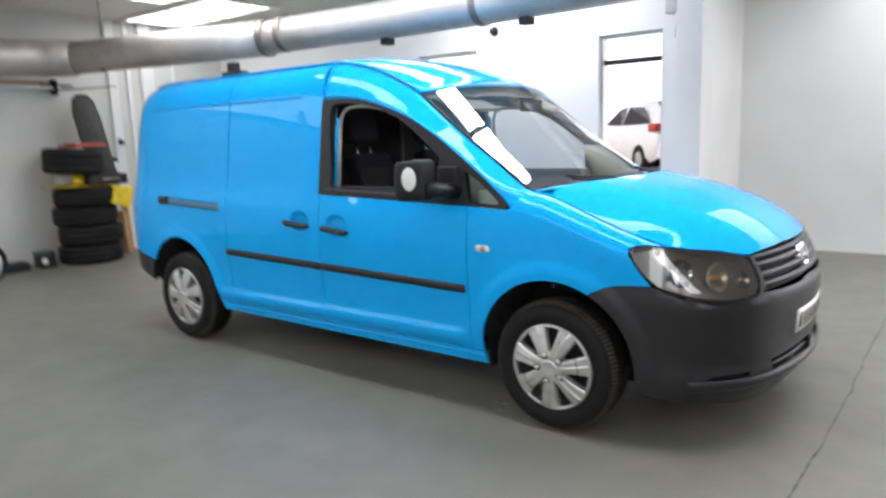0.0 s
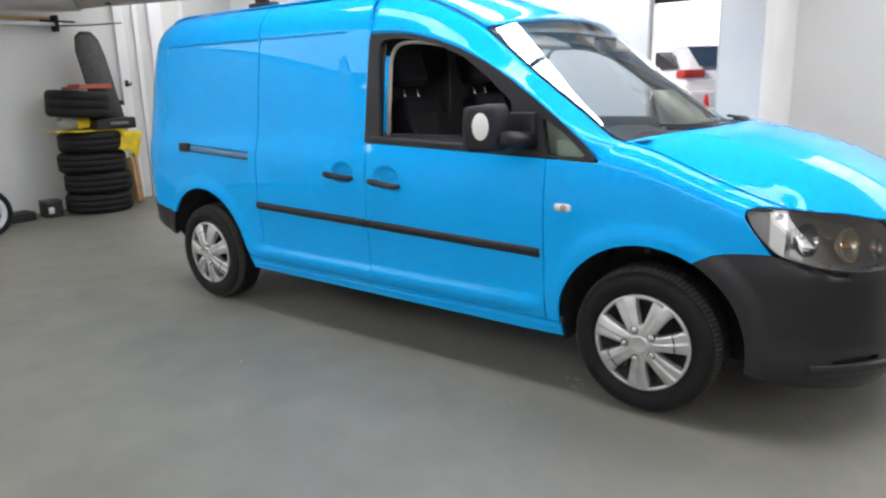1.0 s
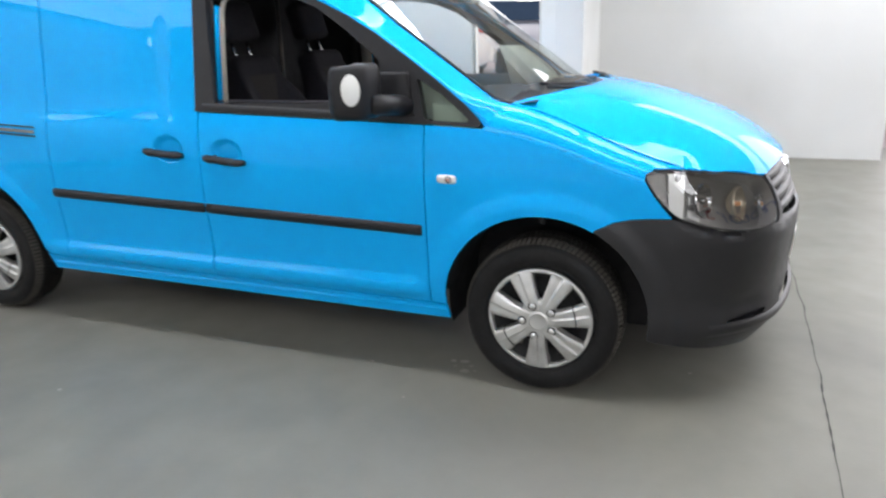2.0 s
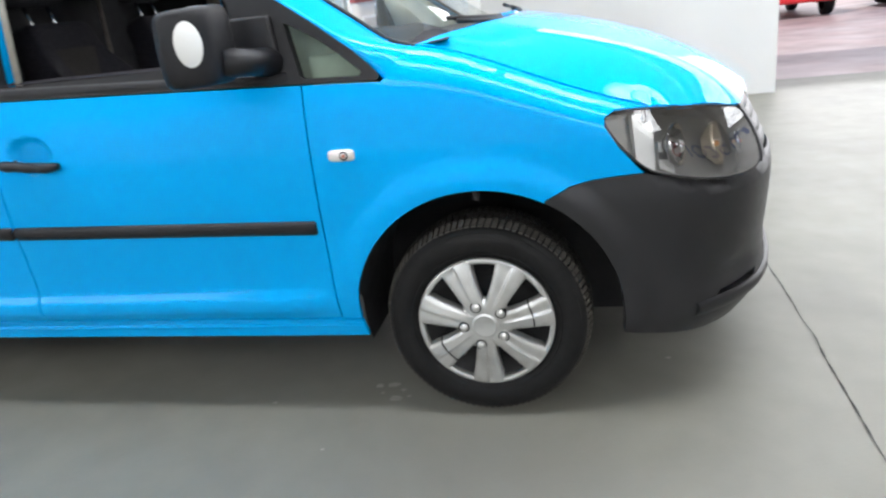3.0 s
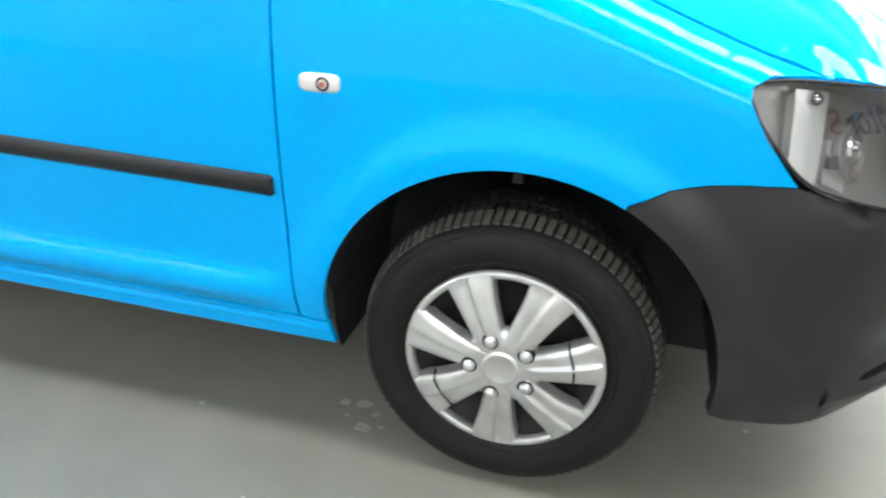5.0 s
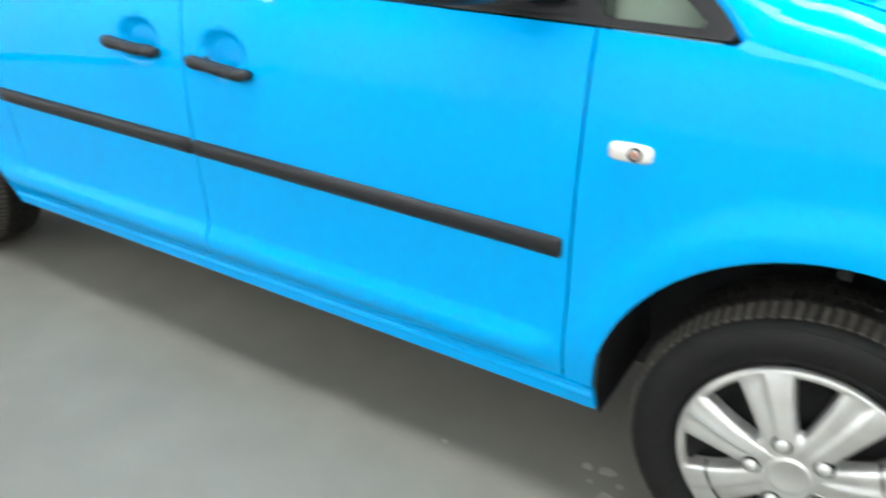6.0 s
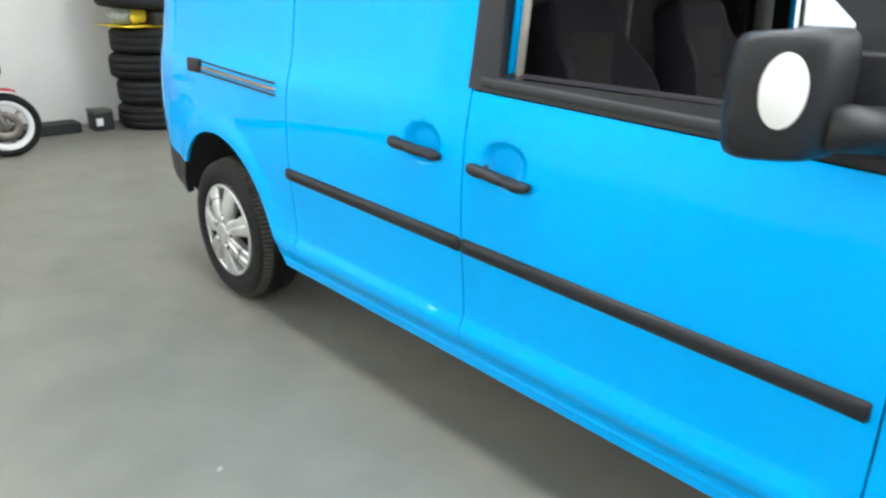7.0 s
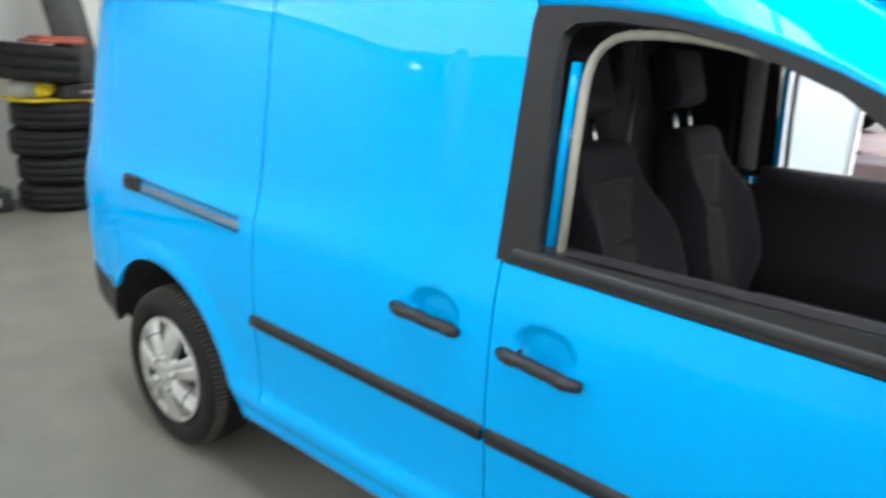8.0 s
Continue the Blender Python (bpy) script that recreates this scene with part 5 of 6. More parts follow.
def parked_car(label, paint, m, high=1.48):
    """A small hatchback, nose to +x, standing on z = 0."""
    car = thing("parked_car", label, "car", group="parked cars")
    st = [(-2.0, 0.48, 0.74, 0.80, 0.74), (-1.93, 0.34, 0.98, 0.84, 0.72), (-1.6, 0.24, 1.00, 0.87, 0.70), (-0.6, 0.22, 0.97, 0.88, 0.68), (0.5, 0.22, 0.95, 0.88, 0.68), (1.0, 0.24, 0.93, 0.87, 0.62), (1.6, 0.26, 0.83, 0.82, 0.55), (1.95, 0.36, 0.68, 0.70, 0.45)]
    rows = []
    for x, z0, z1, hw, cw in st:
        rows.append([Vector((x, y, z)) for y, z in ((-hw * 0.9, z0), (-hw, z0 + 0.12), (-hw, (z0 + z1) / 2 + 0.08), (-hw + 0.05, z1 - 0.03), (-hw + 0.12, z1), (0, z1 + 0.03), (hw - 0.12, z1), (hw - 0.05, z1 - 0.03), (hw, (z0 + z1) / 2 + 0.08), (hw, z0 + 0.12), (hw * 0.9, z0))])
    bm = loft(rows)
    bm.faces.new([v for v in bm.verts[: 11]][::-1])
    part("body", bm, paint, car)
    cab = [(-1.90, 1.00, 0.70), (-1.72, 1.22, 0.66), (-1.50, high - 0.08, 0.60), (-1.15, high - 0.01, 0.57), (-0.4, high, 0.57), (0.10, high - 0.06, 0.56), (0.5, 1.22, 0.62), (0.95, 0.95, 0.70)]
    rows = [[Vector((x, y, z)) for y, z in ((-0.80, 0.93), (-hw - 0.04, (0.93 + zt) / 2 + 0.02), (-hw + 0.03, zt - 0.04), (0, zt + 0.02), (hw - 0.03, zt - 0.04), (hw + 0.04, (0.93 + zt) / 2 + 0.02), (0.80, 0.93))] for x, zt, hw in cab]
    part("cabin", loft(rows), paint, car)
    for s in (-1, 1):
        for xs in (((-1.62, 1.02), (-1.10, 1.33), (-0.42, 1.36), (-0.40, 1.0)), ((-0.32, 1.0), (-0.34, 1.36), (0.02, 1.33), (0.50, 1.0))):
            bmw = bmesh.new()
            vs = [bmw.verts.new((x, s * (0.83 - 0.42 * (z - 0.93)), z)) for x, z in xs]
            bmw.faces.new(vs)
            bmesh.ops.solidify(bmw, geom=bmw.faces[:], thickness=0.03)
            part("side_window", bmw, CARGLASS, car)
        lamp = box(-1.99, -1.66, min(s * 0.46, s * 0.875), max(s * 0.46, s * 0.875), 0.85, 1.00, 0.035, seg=3)
        part("tail_lamp", lamp, REDLENS, car)
        for x in (-1.28, 1.22):
            ty = lathe([(0.12, 0.09), (0.20, 0.10), (0.28, 0.10), (0.31, 0.06), (0.31, -0.08), (0.20, -0.1)], 28)
            ty.transform(Matrix.Translation((x, s * 0.78, 0.31)) @ Euler((radians(-90 * s), 0, 0)).to_matrix().to_4x4())
            w = part("wheel", ty, RUBBER, car)
            rim = lathe([(0.0, 0.10), (0.06, 0.105), (0.18, 0.085), (0.205, 0.095)], 20)
            rim.transform(Matrix.Translation((x, s * 0.78, 0.31)) @ Euler((radians(-90 * s), 0, 0)).to_matrix().to_4x4())
            part("rim", rim, SILVER, w)
    rw = bmesh.new()
    vs = [rw.verts.new(p) for p in ((-1.945, -0.56, 1.05), (-1.945, 0.56, 1.05), (-1.66, 0.66, 1.41), (-1.66, -0.66, 1.41))]
    rw.faces.new(vs)
    bmesh.ops.solidify(rw, geom=rw.faces[:], thickness=0.06)
    part("rear_window", rw, CARGLASS, car)
    part("rear_bumper", box(-2.06, -1.80, -0.80, 0.80, 0.32, 0.62, 0.06, seg=3), paint, car)
    car.matrix_world = m
    return car


parked_car("white hatchback with red tail lamps on the raised forecourt", WHITEPAINT, pose(-4.43, 12.37, 0.46, rz=138))
parked_car("red hatchback parked outside the wide doorway", REDPAINT, pose(4.62, 17.0, -0.012, rz=92))
parked_car("blue hatchback parked far outside on the paving", material("blue_car_paint", (0.05, 0.16, 0.42), 0.25, coat=0.7), pose(8.5, 16.7, -0.012, rz=2))
cone = thing("traffic_cone", "red traffic cone with a white sleeve on the forecourt", "cone", (-2.47, 8.35, 0.46))
part("cone_body", lathe([(0.0, 0.62), (0.022, 0.62), (0.030, 0.605), (0.066, 0.40), (0.104, 0.20), (0.138, 0.03), (0.150, 0.03)], 28), REDPAINT, cone)
part("cone_sleeve", lathe([(0.062, 0.43), (0.064, 0.432), (0.102, 0.225), (0.100, 0.222)], 28), STICKER, cone, "white reflective sleeve")
part("cone_base", box(-0.19, 0.19, -0.19, 0.19, 0.0, 0.035, 0.012), BLACK, cone)


# added panel that glows in place of daylight on the far side of the yard
backdrop = bpy.data.materials.new("glowing_distance_panel")
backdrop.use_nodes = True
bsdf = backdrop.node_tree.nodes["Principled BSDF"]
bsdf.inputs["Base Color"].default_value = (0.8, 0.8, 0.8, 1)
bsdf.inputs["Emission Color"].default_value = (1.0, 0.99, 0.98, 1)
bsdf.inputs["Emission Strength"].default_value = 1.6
tagged(part("backdrop", box(-60, 60, 40, 40.1, -1, 22), backdrop, None, "", False), "pale glowing panel standing in for the daylit distance across the yard", "backdrop", kind="structure")


# ---- duct ----
duct = thing("air_duct", "galvanised round ventilation duct with flanged joints under the ceiling", "duct")
run = [(-7.1, 1.30, 2.44), (-5.9, 1.80, 2.46), (-4.6, 2.22, 2.48), (-3.2, 2.44, 2.50), (-2.0, 2.45, 2.50), (1.5, 2.30, 2.50), (7.9, 2.10, 2.50)]
part("duct_run", tube(run[:3], 0.185, 36), DUCT, duct)
part("duct_run", tube([run[2], (-3.9, 2.36, 2.50), run[3], run[4], run[5], run[6]], 0.175, 36), DUCT, duct)
part("duct_elbow", tube([(-7.20, -1.5, 2.42), (-7.24, 0.6, 2.43), (-7.25, 0.95, 2.435), (-7.20, 1.16, 2.44), (-7.02, 1.34, 2.445)], 0.21, 36), DUCT, duct, "darker duct branch along the wall")
for p, q, r in ((run[0], run[1], 0.198), (run[2], run[1], 0.196), ((-4.35, 2.27, 2.5), run[3], 0.188), ((-2.0, 2.45, 2.5), run[3], 0.187), ((-0.2, 2.37, 2.5), run[4], 0.187)):
    d = (Vector(q) - Vector(p)).normalized()
    part("duct_joint", tube([Vector(p) - d * 0.035, Vector(p) - d * 0.03, Vector(p) + d * 0.03, Vector(p) + d * 0.035], [r - 0.012, r, r, r - 0.012], 36), STEEL, duct, "ribbed duct joint band")
for x, y in ((-6.6, 1.47), (-3.1, 2.44), (-1.55, 2.43)):
    part("duct_bracket", box(x - 0.05, x + 0.05, y - 0.05, y + 0.05, 2.27, 2.34, 0.01), BLACK, duct, "black duct bracket")
    part("duct_hanger", tube([(x, y, 2.66), (x, y, H)], 0.006, 6), STEEL, duct)
pipe = thing("wall_pipe", "thin pale pipe with reddish bracket strip on the wall", "pipe")
part("pipe_run", tube([(-7.66, -3.0, 2.14), (-7.66, 1.42, 2.14)], 0.022, 12), WALL, pipe)
part("bracket_strip", box(-7.74, -7.70, -3.0, 1.32, 2.185, 2.22, 0.004), WOOD, pipe)
part("pipe_bracket", box(-7.745, -7.62, 1.34, 1.38, 2.06, 2.24, 0.005), DARKSTEEL, pipe)
part("pipe_bracket_arm", box(-7.69, -7.65, 1.2, 1.58, 2.165, 2.185, 0.004), DARKSTEEL, pipe)


# ---- corner with tyres ----
def loose_tyre(R, W):
    """A tyre lying flat on z = 0 with shoulder grooves."""
    n = 60
    prof = [(R * 0.60, 0.02), (R * 0.72, 0.0), (R * 0.90, 0.004), (R * 0.97, 0.025), (R, 0.05), (R, W * 0.32), (R - 0.003, W * 0.328), (R - 0.003, W * 0.342), (R, W * 0.35), (R, W * 0.63), (R - 0.003, W * 0.638), (R - 0.003, W * 0.652), (R, W * 0.66), (R, W - 0.05), (R * 0.97, W - 0.025), (R * 0.90, W - 0.004), (R * 0.72, W), (R * 0.60, W - 0.02), (R * 0.57, W * 0.5), (R * 0.60, 0.02)]
    bm = lathe(prof, n)
    return bm


TX, TY = -7.28, 1.40
first = part("loose_tyre", loose_tyre(0.365, 0.232), RUBBER, None)
tagged(first, "black used tyre lying flat in a stack on the floor", "tyre", "stacked tyres")
first.location = (TX, TY, 0)
for k, (dx, dy, r) in enumerate(((0.01, 0.015, 40), (-0.012, -0.02, 100), (0.0, 0.01, 200))):
    copy_thing(first, Matrix.Translation((TX + dx, TY + dy, 0.232 * (k + 1) + 0.001)) @ Matrix.Rotation(radians(r), 4, "Z"))
cloth = thing("yellow_cloth", "creased yellow cloth draped over the tyre stack", "cloth", (TX, TY, 0.932))
rows = []
for i in range(13):
    row = []
    for j in range(19):
        u, v = i / 12, j / 18
        x, y = -0.30 + 0.62 * u, -0.40 + 0.86 * v
        z = 0.012 + 0.012 * noise.noise(Vector((x * 6, y * 6, 0)))
        over = max(0.0, math.hypot(x, y) - 0.36)
        if over > 0 and y > 0.1:
            z -= min(0.27, over * 3.2)
            k = 0.37 / math.hypot(x, y) + 0.05 + 0.02 * math.sin(9 * x)
            x, y = x * k, y * k
        row.append(Vector((x, y, z)))
    rows.append(row)
part("cloth_sheet", loft(rows, 0.006), YELLOW, cloth)
fold = []
for i in range(9):
    t = i / 8
    fold.append([Vector((0.30 + 0.10 * math.sin(3 * s + t) * t * 0.4, -0.10 + 0.56 * s - 0.16 * t * (s - 0.6), -0.02 - 0.25 * t * (0.45 + 0.75 * s) + 0.012 * math.sin(11 * s))) for s in np.linspace(0, 1, 12)])
part("cloth_fold", loft(fold, 0.006), YELLOW, cloth)
bag = thing("plastic_bag", "crumpled clear bag with yellow contents on the tyres", "bag", (TX + 0.05, TY - 0.24, 0.962))
bm = bmesh.new()
bmesh.ops.create_icosphere(bm, subdivisions=3, radius=0.12)
for v in bm.verts:
    v.co *= 1 + 0.35 * noise.noise(v.co * 14)
    v.co.z = max(v.co.z * 0.8 + 0.075, 0.0)
part("bag_body", bm, material("bag_film", (0.30, 0.31, 0.28), 0.3, var=0.2), bag)
bm = bmesh.new()
bmesh.ops.create_icosphere(bm, subdivisions=3, radius=0.075)
for v in bm.verts:
    v.co *= 1 + 0.4 * noise.noise(v.co * 20)
    v.co += Vector((0.07, 0.10, 0.08))
part("bag_contents", bm, YELLOW, bag)
tray = thing("tool_tray", "black plastic tool tray on the tyre stack", "tray", (TX + 0.02, TY + 0.12, 0.948))
part("tray_body", box(-0.2, 0.26, -0.17, 0.30, 0.0, 0.125, 0.02), BLACK, tray)
part("tray_clip", box(0.262, 0.272, -0.02, 0.20, 0.05, 0.08, 0.004), STEEL, tray)
top = part("loose_tyre", loose_tyre(0.335, 0.30), RUBBER, None)
tagged(top, "wide black tyre lying tilted on top of the stack", "tyre", "stacked tyres")
top.matrix_world = pose(TX + 0.02, TY - 0.12, 1.09, rx=-4, ry=2, rz=15)
lid = thing("red_tray", "flat reddish plastic tray on the top tyre", "tray", (TX, TY + 0.03, 1.405))
part("tray_plate", box(-0.2, 0.2, -0.20, 0.20, 0.0, 0.03, 0.012), material("faded_red_plastic", (0.42, 0.10, 0.06), 0.6, var=0.15), lid)
part("tray_rim", box(-0.15, 0.15, -0.15, 0.22, 0.028, 0.055, 0.012), material("faded_red_plastic_rim", (0.38, 0.08, 0.05), 0.6, var=0.15), lid)
board = thing("padded_board", "tall dark grey padded board with black edge leaning in the corner", "board")
PANEL = material("dark_grey_felt", (0.075, 0.078, 0.076), 0.95, var=0.2, scale=30)
outline = [(-0.20, 0.0), (0.20, 0.0), (0.20, 0.75), (0.17, 0.95), (0.09, 1.05), (-0.06, 1.07), (-0.15, 1.02), (-0.20, 0.88)]
for name, d0, d1, mat, sc in (("board_face", 0.0, 0.05, PANEL, 0.93), ("board_edge", -0.03, 0.0, BLACK, 1.0)):
    bm = bmesh.new()
    shift = 0.05 if name == "board_edge" else 0.0
    a = [bm.verts.new((d1, x * sc + shift, 0.5 + (z - 0.5) * sc)) for x, z in outline]
    b = [bm.verts.new((d0, x * sc + shift, 0.5 + (z - 0.5) * sc)) for x, z in outline]
    bm.faces.new(a)
    bm.faces.new(b[::-1])
    for i in range(len(a)):
        bm.faces.new((a[i - 1], b[i - 1], b[i], a[i]))
    bmesh.ops.recalc_face_normals(bm, faces=bm.faces[:])
    bmesh.ops.bevel(bm, geom=bm.edges[:], offset=0.008, segments=2, affect="EDGES")
    part(name, bm, mat, board)
board.matrix_world = pose(TX - 0.05, TY + 0.28, 1.0, rx=9, ry=-5, rz=18)
rod = thing("thin_rod", "thin dark metal rod lying across the board top", "rod")
part("rod_bar", tube([(-7.44, 1.25, 2.105), (-7.36, 1.54, 2.115), (-7.29, 1.95, 2.155)], 0.008, 6), DARKSTEEL, rod)
battery = thing("car_battery", "black car battery with white label on the floor", "battery", (-7.36, 0.86, 0))
part("battery_case", box(-0.10, 0.10, -0.08, 0.10, 0.0, 0.165, 0.012), BLACK, battery)
part("battery_lid", box(-0.102, 0.102, -0.082, 0.102, 0.165, 0.195, 0.008), material("battery_lid_grey", (0.05, 0.06, 0.05), 0.5), battery)
part("battery_label", box(0.100, 0.103, -0.06, 0.0, 0.05, 0.12), STICKER, battery)
for y in (-0.05, 0.07):
    part("battery_post", tube([(0.05, y, 0.19), (0.05, y, 0.21)], 0.010, 8), STEEL, battery)
kerb = tagged(part("floor_channel", box(-7.54, -7.30, -6.5, 0.68, 0.0, 0.095, 0.015), BLACK, None, smooth=False), "low black rubber strip along the wall foot", "floor strip", kind="structure")
plank = thing("timber_offcut", "raw timber offcut leaning on the wall", "plank")
part("plank_board", box(-0.05, 0.05, -0.03, 0.03, 0.0, 0.56, 0.004), WOOD, plank)
plank.matrix_world = pose(-7.45, 1.95, 0.004, rx=-3, ry=-6, rz=25)
plank2 = thing("timber_offcut", "short raw timber batten beside the tyres", "plank")
part("plank_board", box(-0.03, 0.03, -0.02, 0.02, 0.0, 0.60, 0.004), WOOD, plank2)
plank2.matrix_world = pose(-7.50, 2.04, 0.004, rx=-2, ry=-6, rz=10)
for y0, y1, d, name in ((2.08, 2.20, 0.05, "wall_batten"), (2.34, 2.40, 0.035, "wall_batten"), (2.54, 2.72, 0.06, "wall_batten"), (3.0, 3.05, 0.04, "wall_batten")):
    tagged(part(name, box(X0 - 0.005, X0 + d, y0, y1, 0.0, H, 0.004), WALL, None, smooth=False), "white vertical batten on the wall", "batten", kind="structure")
hook = thing("wall_hook", "small dark wall hook and tool on the white wall", "hook")
part("hook_plate", box(X0 + 0.05, X0 + 0.075, 2.12, 2.16, 1.42, 1.50, 0.004), DARKSTEEL, hook)
part("hook_arm", tube([(X0 + 0.07, 2.14, 1.46), (X0 + 0.15, 2.14, 1.44), (X0 + 0.16, 2.14, 1.48)], 0.010, 8), DARKSTEEL, hook)
frame_ob = thing("small_bracket", "small black bracket frame hung on the wall", "bracket")
part("bracket_back", box(X0, X0 + 0.07, 2.00, 2.07, 1.02, 1.26, 0.004), BLACK, frame_ob)
part("bracket_face", box(X0 + 0.07, X0 + 0.085, 2.01, 2.06, 1.06, 1.20, 0.004), STICKER, frame_ob)


# ---- motorbike by the wall ----
bike = thing("motorbike", "small red motorbike with white-rimmed wheels by the wall", "motorbike")


def bike_wheel(y, r, w):
    ty = lathe([(r * 0.78, -w / 2), (r * 0.90, -w * 0.55), (r * 0.985, -w * 0.3), (r, 0), (r * 0.985, w * 0.3), (r * 0.90, w * 0.55), (r * 0.78, w / 2), (r * 0.76, 0), (r * 0.78, -w / 2)], 48)
    m = Matrix.Translation((0, y, r)) @ Euler((0, radians(90), 0)).to_matrix().to_4x4()
    ty.transform(m)
    wh = part("wheel", ty, RUBBER, bike, "tyre on a white rim")
    rim = lathe([(r * 0.62, -w * 0.30), (r * 0.80, -w * 0.46), (r * 0.80, w * 0.46), (r * 0.62, w * 0.30), (r * 0.60, 0), (r * 0.62, -w * 0.30)], 48)
    rim.transform(m)
    part("rim", rim, WHITEPAINT, wh)
    hubm = lathe([(0.0, w * 0.7), (r * 0.14, w * 0.68), (r * 0.17, 0.01), (r * 0.17, -0.01), (r * 0.14, -w * 0.68), (0, -w * 0.7)], 20)
    hubm.transform(m)
    part("hub", hubm, STEEL, wh)
    for k in range(6):
        a = 2 * math.pi * k / 6
        s = tube([(r * 0.14 * math.cos(a), r * 0.14 * math.sin(a), 0.0), (r * 0.65 * math.cos(a + 0.25), r * 0.65 * math.sin(a + 0.25), 0.0)], [0.020, 0.013], 8, flat=0.6)
        s.transform(m)
        part("spoke", s, STEEL, wh)
    disc = lathe([(r * 0.22, 0.0), (r * 0.46, 0.0), (r * 0.46, 0.006), (r * 0.22, 0.006), (r * 0.22, 0.0)], 36)
    disc.transform(m @ Matrix.Translation((0, 0, w * 0.55)))
    part("brake_disc", disc, STEEL, wh)
    part("caliper", box(w * 0.5, w * 0.5 + 0.03, y - r * 0.42, y - r * 0.25, r * 1.05, r * 1.35, 0.008), DARKSTEEL, wh)


bike_wheel(0.0, 0.252, 0.085)
bike_wheel(-1.10, 0.252, 0.10)
for s in (-1, 1):
    part("fork_leg", tube([(s * 0.075, 0.0, 0.252), (s * 0.075, -0.10, 0.50), (s * 0.075, -0.22, 0.80)], 0.020, 10), CHROME, bike, "bright fork leg")
rows = []
for i in range(15):
    a = radians(68 + 100 * i / 14)
    row = []
    for x in np.linspace(-0.062, 0.062, 9):
        k = 0.285 - 3.0 * x * x
        row.append(Vector((x, k * math.cos(a), 0.252 + k * math.sin(a))))
    rows.append(row)
part("front_mudguard", loft(rows, 0.006), REDPAINT, bike, "red front mudguard")
rows = []
for y, z0, z1, hw in ((0.02, 0.62, 0.74, 0.05), (-0.03, 0.54, 0.84, 0.12), (-0.15, 0.50, 0.92, 0.17), (-0.32, 0.42, 0.90, 0.18), (-0.55, 0.34, 0.78, 0.16), (-0.75, 0.36, 0.66, 0.12)):
    row = []
    for k in range(17):
        a = 2 * math.pi * k / 16
        row.append(Vector((hw * math.copysign(abs(math.cos(a)) ** 0.7, math.cos(a)), y, (z0 + z1) / 2 + (z1 - z0) / 2 * math.copysign(abs(math.sin(a)) ** 0.8, math.sin(a)))))
    rows.append(row)
part("fairing", loft(rows), REDPAINT, bike, "red fairing")
part("fairing_vent", box(0.150, 0.186, -0.32, -0.14, 0.60, 0.72, 0.02), BLACK, bike)
part("headlamp", box(-0.07, 0.07, 0.005, 0.035, 0.65, 0.72, 0.015), GLOSSBLACK, bike)
part("windscreen", loft([[Vector((x, -0.10 - 0.02 * abs(x) * 20, 0.88)), Vector((x, -0.20 - 0.02 * abs(x) * 20, 1.0))] for x in np.linspace(-0.10, 0.10, 7)], 0.004), CARGLASS, bike)
part("tank", box(-0.11, 0.11, -0.62, -0.30, 0.70, 0.86, 0.06, seg=4), REDPAINT, bike)
part("bike_seat", box(-0.10, 0.10, -1.15, -0.60, 0.70, 0.80, 0.04, seg=3), BLACK, bike)
part("tail_cowl", box(-0.08, 0.08, -1.38, -1.05, 0.70, 0.84, 0.04, seg=3), REDPAINT, bike)
part("engine", box(-0.12, 0.12, -0.72, -0.34, 0.20, 0.50, 0.05), DARKSTEEL, bike)
part("swing_arm", tube([(0.09, -0.60, 0.32), (0.09, -1.10, 0.252)], 0.022, 8), DARKSTEEL, bike)
part("exhaust", tube([(0.12, -0.45, 0.22), (0.15, -0.8, 0.22), (0.16, -1.25, 0.36)], [0.025, 0.03, 0.045], 10), STEEL, bike)
for s in (-1, 1):
    part("handlebar", tube([(s * 0.07, -0.22, 0.86), (s * 0.24, -0.26, 0.86), (s * 0.34, -0.32, 0.85)], 0.014, 8), BLACK, bike)
part("side_stand", tube([(0.10, -0.60, 0.22), (0.24, -0.56, 0.006)], 0.012, 8), DARKSTEEL, bike)
bike.matrix_world = pose(-6.64, -0.06, 0.0, rx=0, ry=0, rz=-6)


# ---- doors, wall fittings, floor ----
for x0, x1, z0, z1, nm in ((-1.585, -0.935, 0.0, 2.30, "door_1"), (-3.88, -3.05, 1.0, 2.31, "window_1")):
    fr = thing(nm, "grey-framed opening with a dark transom bar" if nm == "door_1" else "white-framed window full of daylight", "door" if nm == "door_1" else "window", kind="structure")
    for k, (a, b, c, d) in enumerate(((x0, x0 + 0.03, z0, z1), (x1 - 0.03, x1, z0, z1), (x0 + 0.03, x1 - 0.03, z1 - 0.03, z1))):
        part("frame", box(a, b, YW + 0.04, YW + 0.12, c, d, 0.004), WALLGREY if k != 0 else DUCT, fr, smooth=False)
    zb = 2.02 if nm == "door_1" else 1.6
    part("transom", box(x0 + 0.03, x1 - 0.03, YW + 0.06, YW + 0.11, zb, zb + 0.045, 0.004), DARKSTEEL if nm == "door_1" else WALL, fr, smooth=False)
tagged(part("pilaster", box(-0.80, -0.56, YW - 0.06, YW + 0.26, 0, H, 0.01), WALL, None, smooth=False), "white boxed pillar at the wall corner", "pillar", kind="structure")
cond = thing("conduit", "short grey conduit box near the ceiling", "conduit")
part("conduit_box", box(-0.90, -0.78, YW - 0.06, YW - 0.001, 2.42, 2.62, 0.008), DUCT, cond)
part("conduit_pipe", tube([(-0.80, YW - 0.03, 2.2), (-0.80, YW - 0.03, 2.45)], 0.018, 8), DUCT, cond)
det = thing("alarm_sensor", "small black round sensor on the wall", "sensor")
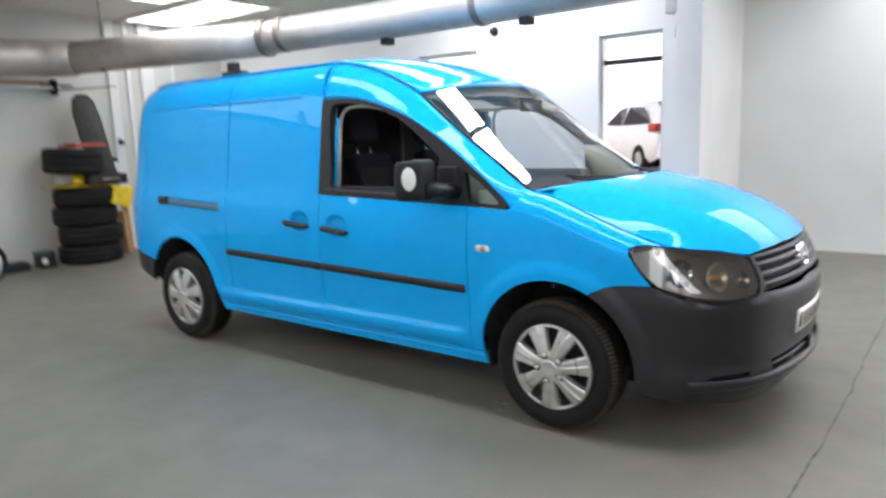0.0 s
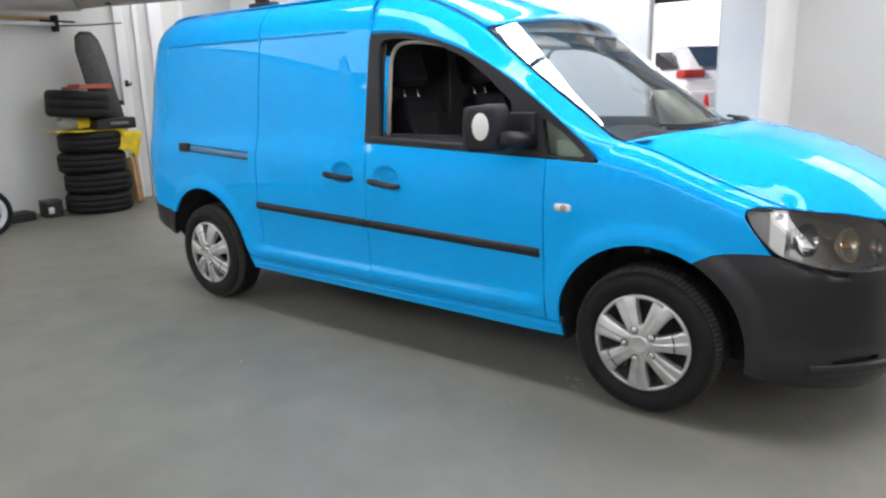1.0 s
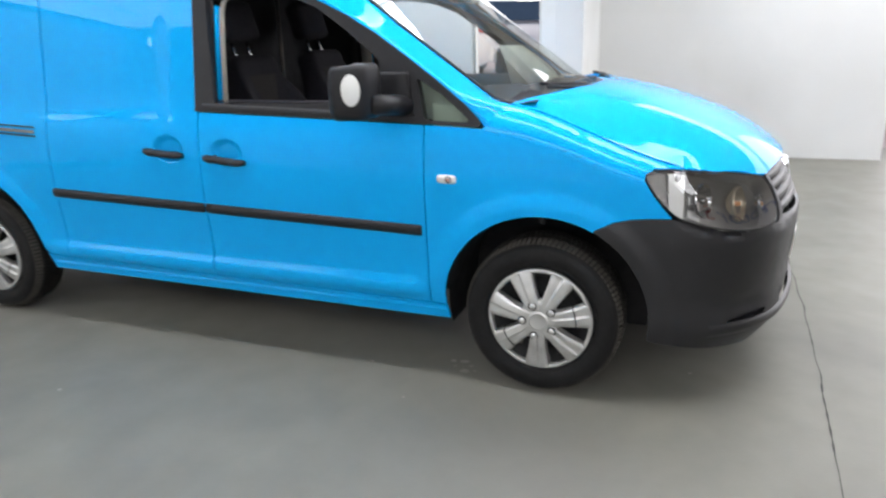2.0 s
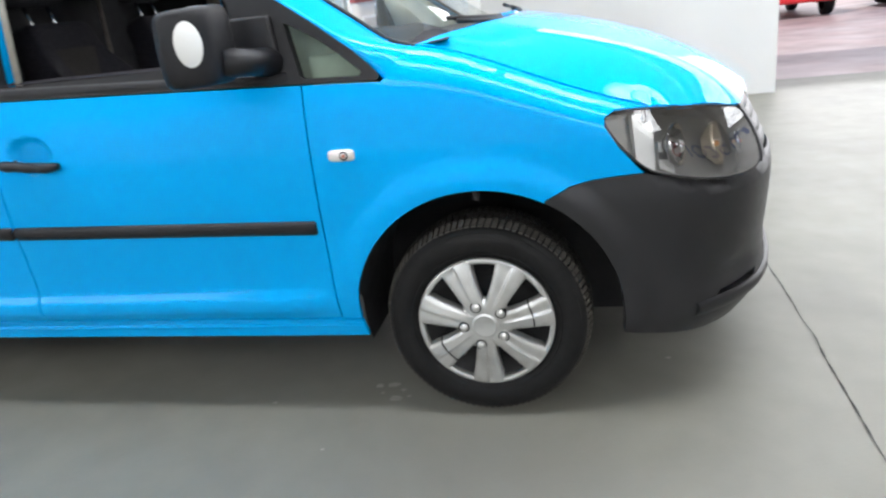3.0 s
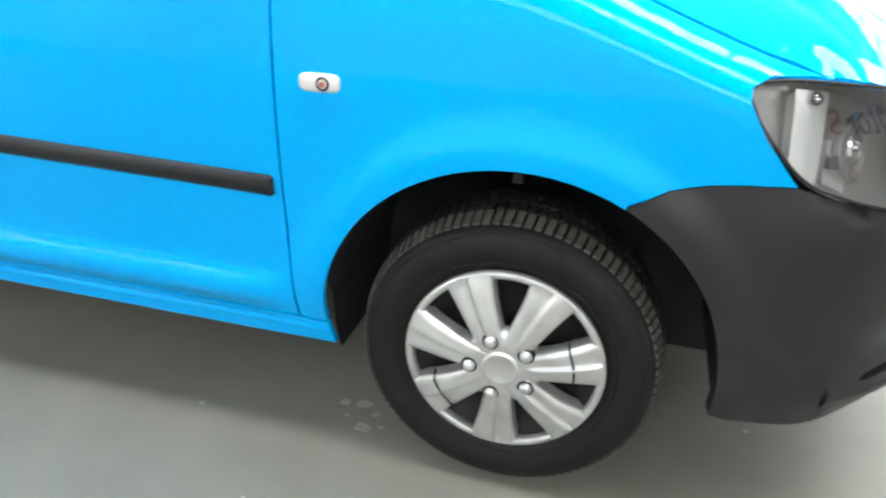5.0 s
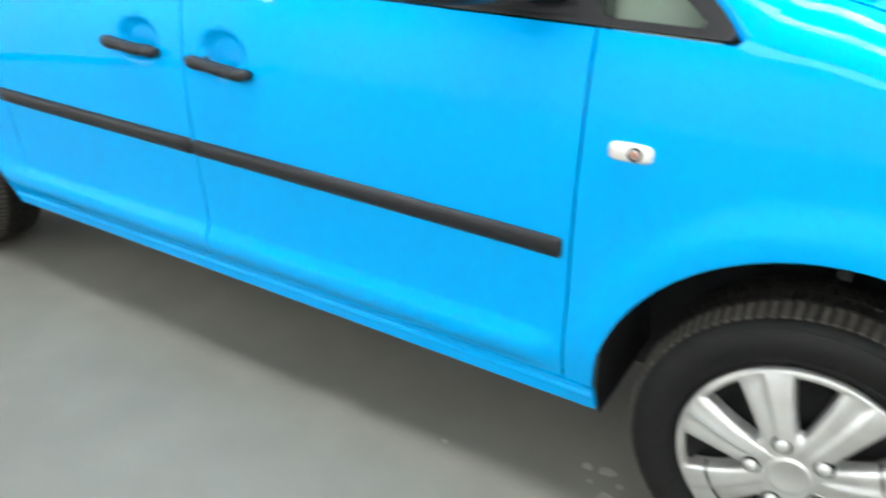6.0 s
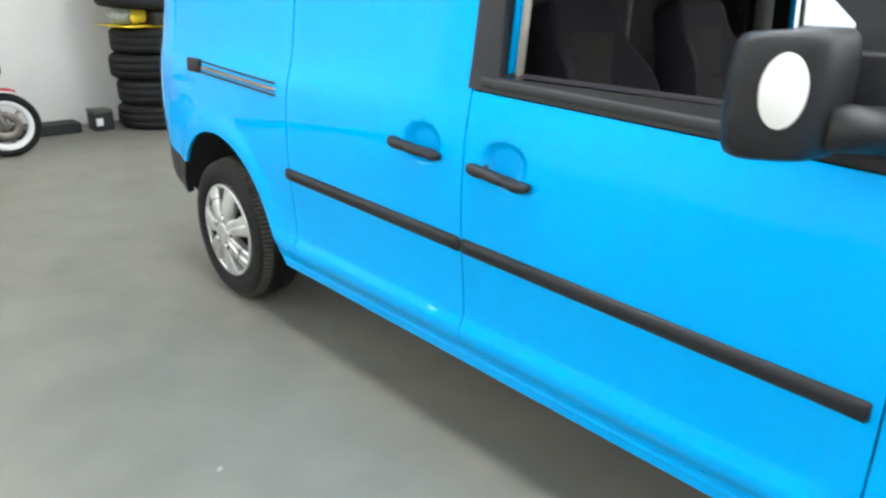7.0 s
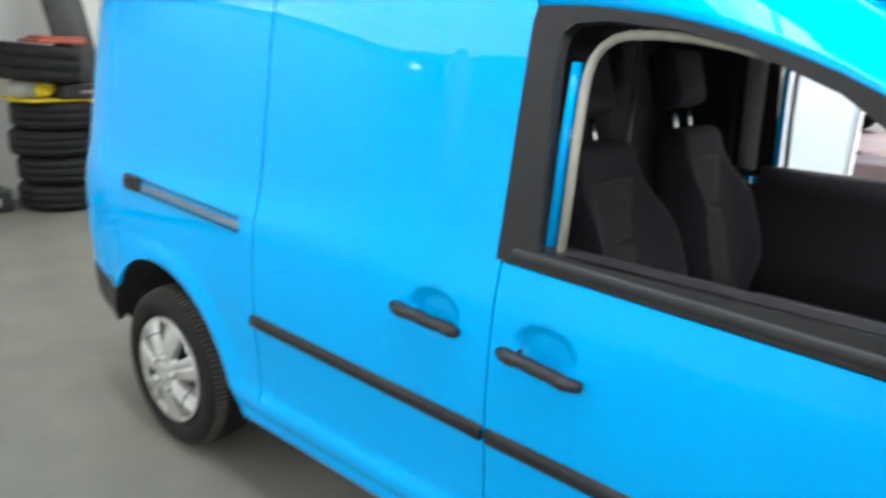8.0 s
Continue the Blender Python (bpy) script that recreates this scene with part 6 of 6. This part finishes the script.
sb = lathe([(0.0, 0.06), (0.03, 0.055), (0.045, 0.02), (0.05, 0.0)], 20)
sb.transform(Matrix.Translation((-2.80, YW - 0.004, 2.48)) @ Euler((radians(90), 0, 0)).to_matrix().to_4x4())
part("sensor_body", sb, BLACK, det)
joint = bmesh.new()
for x_at, y_a, y_b, wid, amp in ((1.045, -6.9, YB, 0.0075, 0.012),):
    prev = None
    for i in range(520):
        y = y_a + (y_b - y_a) * i / 519
        x = x_at + 0.035 * noise.noise(Vector((0.0, y * 0.5, 3))) + amp * noise.noise(Vector((0, y * 5, 1)))
        w = wid * (0.35 + 1.5 * abs(noise.noise(Vector((1, y * 9, 2)))) + 1.2 * max(0.0, noise.noise(Vector((4, y * 2.3, 2))) - 0.3))
        pair = (joint.verts.new((x - w / 2, y, 0.0022)), joint.verts.new((x + w / 2, y, 0.0022)))
        if prev:
            joint.faces.new((prev[0], prev[1], pair[1], pair[0]))
        prev = pair
tagged(part("floor_joint", joint, CRACK, None, smooth=False), "dark ragged joint line across the concrete", "floor joint", kind="structure")
chips = bmesh.new()
rnd = random.Random(7)
for cx, cy, s in ((-0.421, 0.166, 0.018), (-0.372, 0.172, 0.026), (-0.343, 0.086, 0.024), (-0.395, 0.12, 0.009), (-0.33, 0.14, 0.012), (-0.30, 0.10, 0.008), (0.559, 0.357, 0.010), (-0.764, 0.053, 0.010), (-0.50, -0.2, 0.007), (1.4, 0.5, 0.02), (-1.9, -0.6, 0.012)):
    ring = [chips.verts.new((cx + s * (0.6 + 0.6 * rnd.random()) * math.cos(a), cy + s * (0.5 + 0.5 * rnd.random()) * math.sin(a), 0.0025)) for a in [2 * math.pi * k / 9 for k in range(9)]]
    chips.faces.new(ring)
tagged(part("floor_chips", chips, CHIP, None, smooth=False), "pale chips and paint flakes on the concrete floor", "floor chips", kind="stuff")


# ---- wall sign ----
sign = thing("wall_sign", "blue and red word motors in flat letters on the white wall", "sign")
for text, y, wide, mat in (("motor", 4.75, 3.1, material("sign_blue", (0.02, 0.10, 0.42), 0.4)), ("S", -3.15, 4.2, material("sign_red", (0.55, 0.02, 0.03), 0.4))):
    cu = bpy.data.curves.new("letters", "FONT")
    cu.body, cu.size, cu.extrude = text, 0.92, 0.015
    cu.materials.append(mat)
    letters = new("letters", cu)
    letters.parent = sign
    letters.matrix_world = Matrix.Translation((X1 - 0.02, y, 2.36)) @ Euler((radians(90), 0, radians(-90))).to_matrix().to_4x4() @ Matrix.Diagonal((wide, 1, 1, 1))
